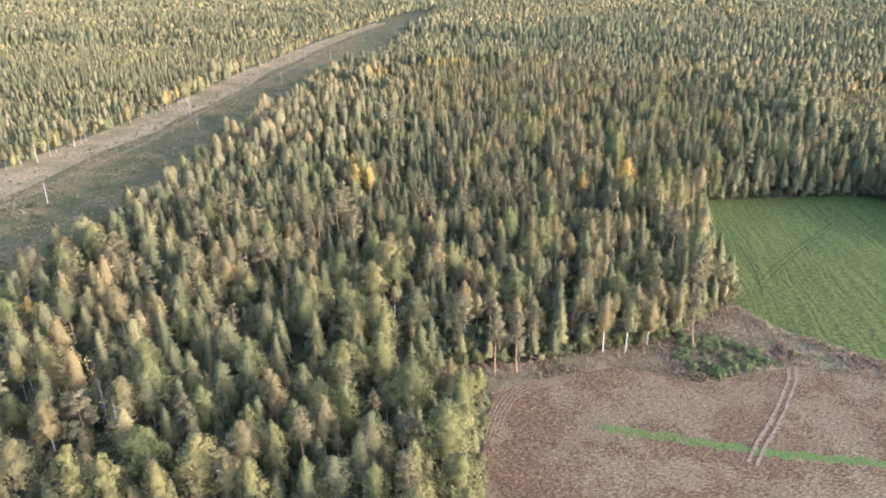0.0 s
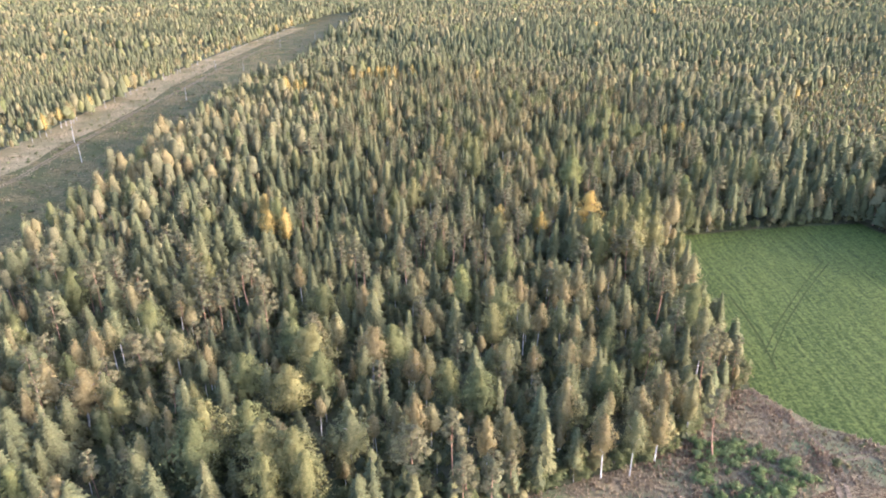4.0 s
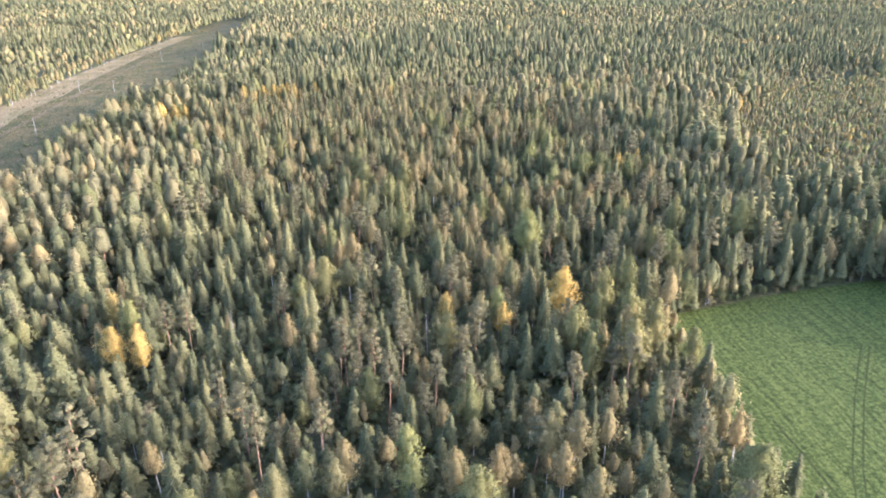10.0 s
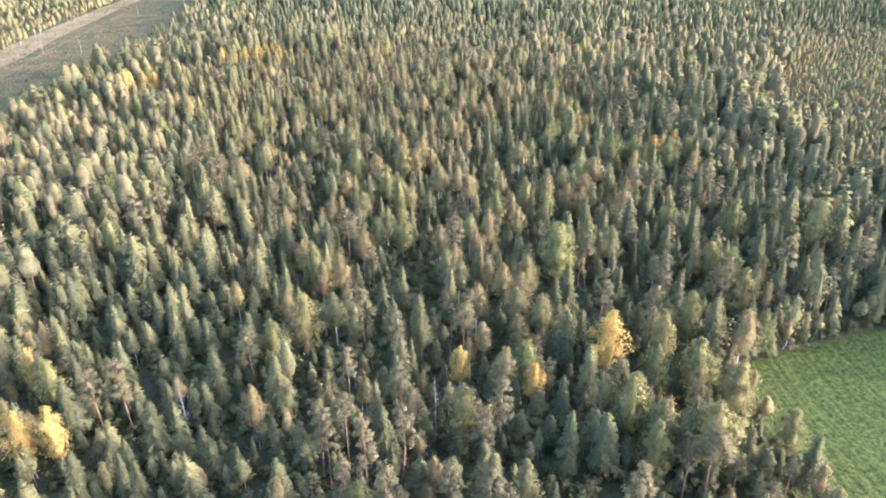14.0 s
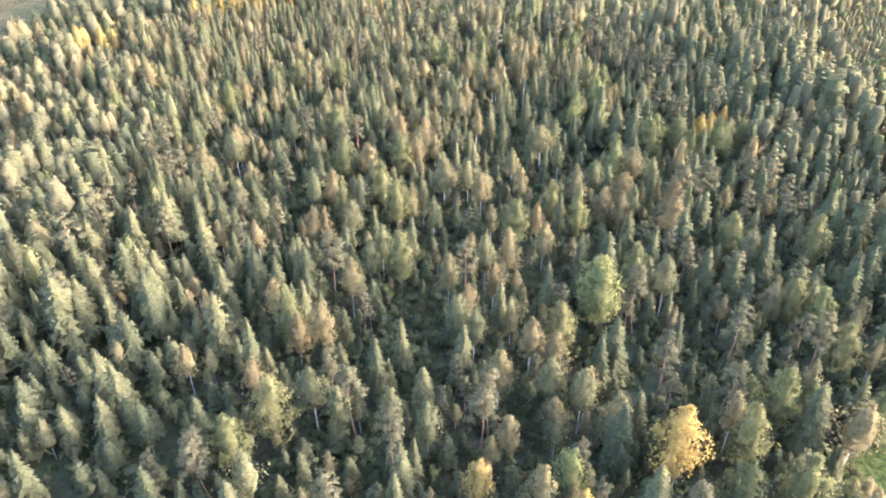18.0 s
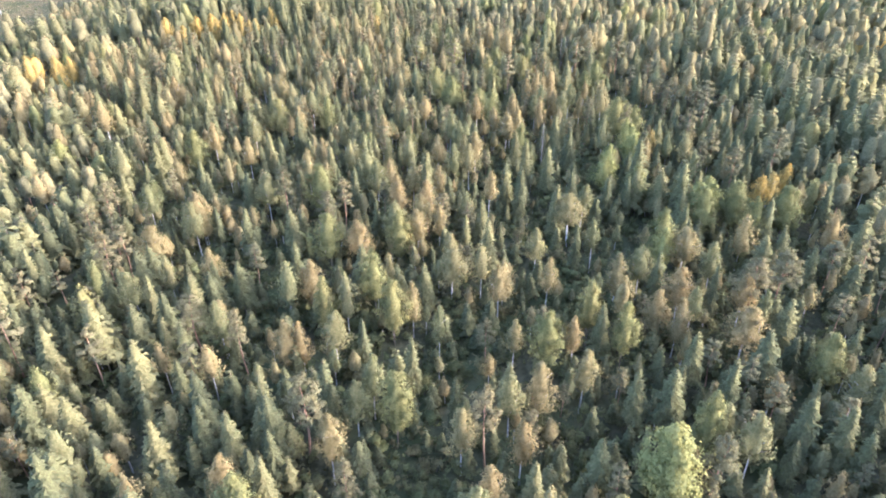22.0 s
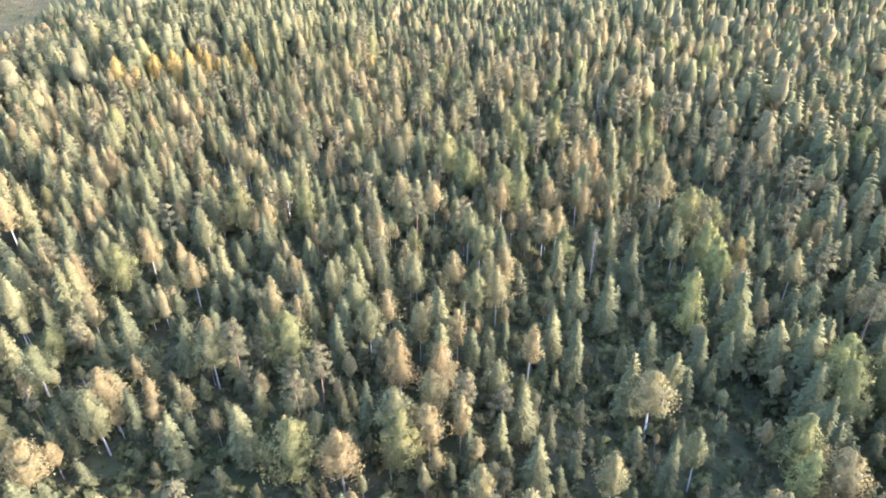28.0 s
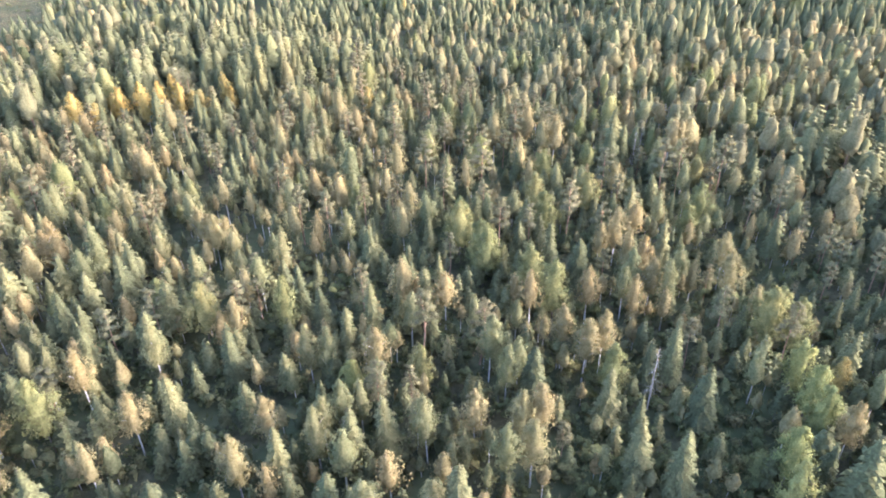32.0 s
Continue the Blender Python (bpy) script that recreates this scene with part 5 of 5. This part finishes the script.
# ---- edges, verges and the corridor ----
def tufts(name, poly, count, low, high, material, label, z=0.0, fans=3, flat=0.6, seed=3, keep=None):
    """Tufts of grass or weeds, each a fan of narrow blades."""
    r = np.random.default_rng(seed)
    xs, ys = [p[0] for p in poly], [p[1] for p in poly]
    px, py = r.uniform(min(xs), max(xs), count * 3), r.uniform(min(ys), max(ys), count * 3)
    ok = inside(poly, px, py)
    if keep is not None:
        ok &= keep(px, py)
    px, py = px[ok][:count], py[ok][:count]
    n = len(px)
    dens = patch(px, py, 7, seed)
    hgt = r.uniform(low, high, n) * (0.6 + 0.8 * dens)
    V = np.zeros((n, fans, 3, 3))
    for i in range(fans):
        a = r.uniform(0, 6.283, n)
        w, l = hgt * 0.35, hgt * flat
        V[:, i, 0] = np.stack([px - np.sin(a) * w, py + np.cos(a) * w, np.full(n, z)], 1)
        V[:, i, 1] = np.stack([px + np.sin(a) * w, py - np.cos(a) * w, np.full(n, z)], 1)
        V[:, i, 2] = np.stack([px + np.cos(a) * l, py + np.sin(a) * l, z + hgt], 1)
    v = V.reshape(-1, 3)
    tint = np.repeat(np.clip(dens + r.normal(0, 0.12, n), 0, 0.99), fans * 3)
    tagged(new(name, mesh_from(name, v, np.arange(len(v)).reshape(-1, 3), [material], None, tint)), label, "grass", kind="stuff")


tufts("forest_herbs", [(-100, 75), (30, 75), (120, 200), (200, 480), (30, 500), (-60, 330)], 12000, 0.5, 1.3, SHRUB, "ferns and herbs on the forest floor", -0.12, 2, 0.9, 21, lambda px, py: ~open_land(px, py))
tufts("rank_grass", VERGE_STRIP, 10000, 0.25, 0.8, DRY, "rank dry grass and weeds on the verge", 0.05)
tufts("weed_litter", [(12, 80), (150, 80), (125, 134), (98, 140), (72, 136), (55, 145), (31, 140), (19, 129)], 26000, 0.07, 0.26, DRY, "matted dead weeds on the fallow field", 0.0, 2, 1.7, 5)
tufts("corridor_grass", CLEARING, 22000, 0.3, 0.9, SEDGE, "tall dry grass in the power line corridor", 0.0, 2, 0.7, 6, lambda px, py: py < 900)
tufts("strip_grass", [(34, 122.8), (55, 115.9), (73, 110), (97, 104.2), (140, 97), (140, 95), (97, 101.8), (73, 107.6), (55, 113.4), (34, 121.6)], 2500, 0.15, 0.35, HERB, "fresh grass of the green strip", 0.0, 2, 0.5, 8)
NETTLES = [(75, 156), (88, 153), (95, 141), (81, 137), (73, 133.5), (70, 145)]
KINDS["nettle"] = (lambda r, d: shrub(r, d, 1.6, 1.1, 150, 0.1), HERB, BARK, 1.6, "clump of dark green nettles at the field corner", "nettles")
r = np.random.default_rng(12)
for i in range(300):
    px, py = r.uniform(69, 96), r.uniform(133, 157)
    if inside(NETTLES, px, py):
        tree("nettle", px, py, r.uniform(0.5, 2.0), r.uniform(0.9, 1.6))
# bushes along the wood's edges: start, end, how many, height
for ax, ay, bx, by, n, bh in ((128, 270, 206, 268, 34, 4.2), (209, 262, 211, 236, 9, 5), (211, 236, 262, 164, 14, 5), (14, 147, 70, 154.5, 64, 4.2), (72, 158, 95, 174.5, 30, 3.8),
                              (101, 176, 116, 243, 22, 3.4), (117, 246, 126, 264, 8, 3.6), (12, 92, 16, 142, 30, 2.8), (99, 147, 104, 143, 3, 1.8), (104, 152, 118, 142, 8, 1.2)):
    for i in range(n):
        u = (i + r.uniform(0, 1)) / n
        tree("shrub", ax + (bx - ax) * u + r.normal(0, 0.9), ay + (by - ay) * u + r.normal(0, 0.9), bh * r.uniform(0.6, 1.3), r.uniform(0.85, 1.3), "ragged bush at the edge of the wood")
# scrub in the corridor
x, y = scatter(5, -230, 80, 150, 1300)
ok = inside(CLEARING, x, y) & (rng.random(len(x)) < 0.10 + 0.35 * patch(x, y, 25, 4))
x, y = x[ok], y[ok]
stand("corridor_scrub", "shrub", 0, x, y, rng.uniform(0.4, 1.5, len(x)), rng.uniform(1.4, 2.4, len(x)), "low willow scrub scattered through the power line corridor")
# birches that line the corridor's far side
LEFT_EDGE = [(-198, 325), (-175, 420), (-160, 500), (-143, 660), (-120, 800), (-84, 985), (-32, 1210)]
for (ax, ay), (bx, by) in zip(LEFT_EDGE, LEFT_EDGE[1:]):
    n = int(math.hypot(bx - ax, by - ay) / 5)
    for i in range(n):
        if rng.random() < 0.2 + 0.5 * float(patch(np.array([ax + i * 5.0]), np.array([ay]), 20, 8)[0]):
            u = (i + rng.random()) / n
            kind = "golden_birch" if rng.random() < 0.14 else "birch"
            tree(kind, ax + (bx - ax) * u - rng.uniform(0, 4), ay + (by - ay) * u, rng.uniform(11, 15), rng.uniform(0.9, 1.2), "birch with a sunlit white stem beside the cleared corridor")


def power_pole():
    root = tagged(new("power_pole"), "weathered grey power pole with a short crossarm in the corridor", "power pole", "poles of the power line")
    s = Shape()
    stem(s, [(0, 0, 0), (0, 0, 5), (0, 0, 9.8)], [0.17, 0.14, 0.10], 8, 0)
    s.add([(0.10 * math.cos(i * 0.785), 0.10 * math.sin(i * 0.785), 9.8) for i in range(8)] + [(0, 0, 9.86)], [(i, (i + 1) % 8, 8) for i in range(8)])
    v, f, m, _ = s.arrays()
    new("shaft", mesh_from("pole_shaft", v, f, [POLE])).parent = root
    bm = bmesh.new()
    bmesh.ops.create_cube(bm, size=1, matrix=Matrix.Translation((0, 0.16, 9.2)) @ Matrix.Diagonal((1.9, 0.1, 0.12, 1)))
    bmesh.ops.bevel(bm, geom=bm.edges[:], offset=0.015, segments=1, affect='EDGES')
    part("crossarm", bm, METAL, root)
    for px, pz in ((-0.85, 9.26), (0.85, 9.26), (0, 9.86)):
        s = Shape()
        stem(s, [(px, 0.16 if px else 0, pz), (px, 0.16 if px else 0, pz + 0.12), (px, 0.16 if px else 0, pz + 0.2)], [0.035, 0.075, 0.03], 6, 0)
        v, f, m, _ = s.arrays()
        new("insulator", mesh_from("insulator", v, f, [PORCELAIN])).parent = root
    return root


first = power_pole()
POLES = [(-152, 283.5, 1), (-189.4, 353.4, -1), (-142, 466, 1), (-124.3, 419.4, -2), (-100, 590, 1), (-98, 742, 0), (-71, 733, 1), (-45, 925, 0), (-3, 1014, 1)]
for i, (px, py, tip) in enumerate(POLES):
    m = Matrix.Translation((px, py, 0)) @ Matrix.Rotation(radians(-12), 4, 'Z') @ Matrix.Rotation(radians(tip), 4, 'Y')
    if i:
        copy_thing(first, m)
    else:
        first.matrix_basis = m
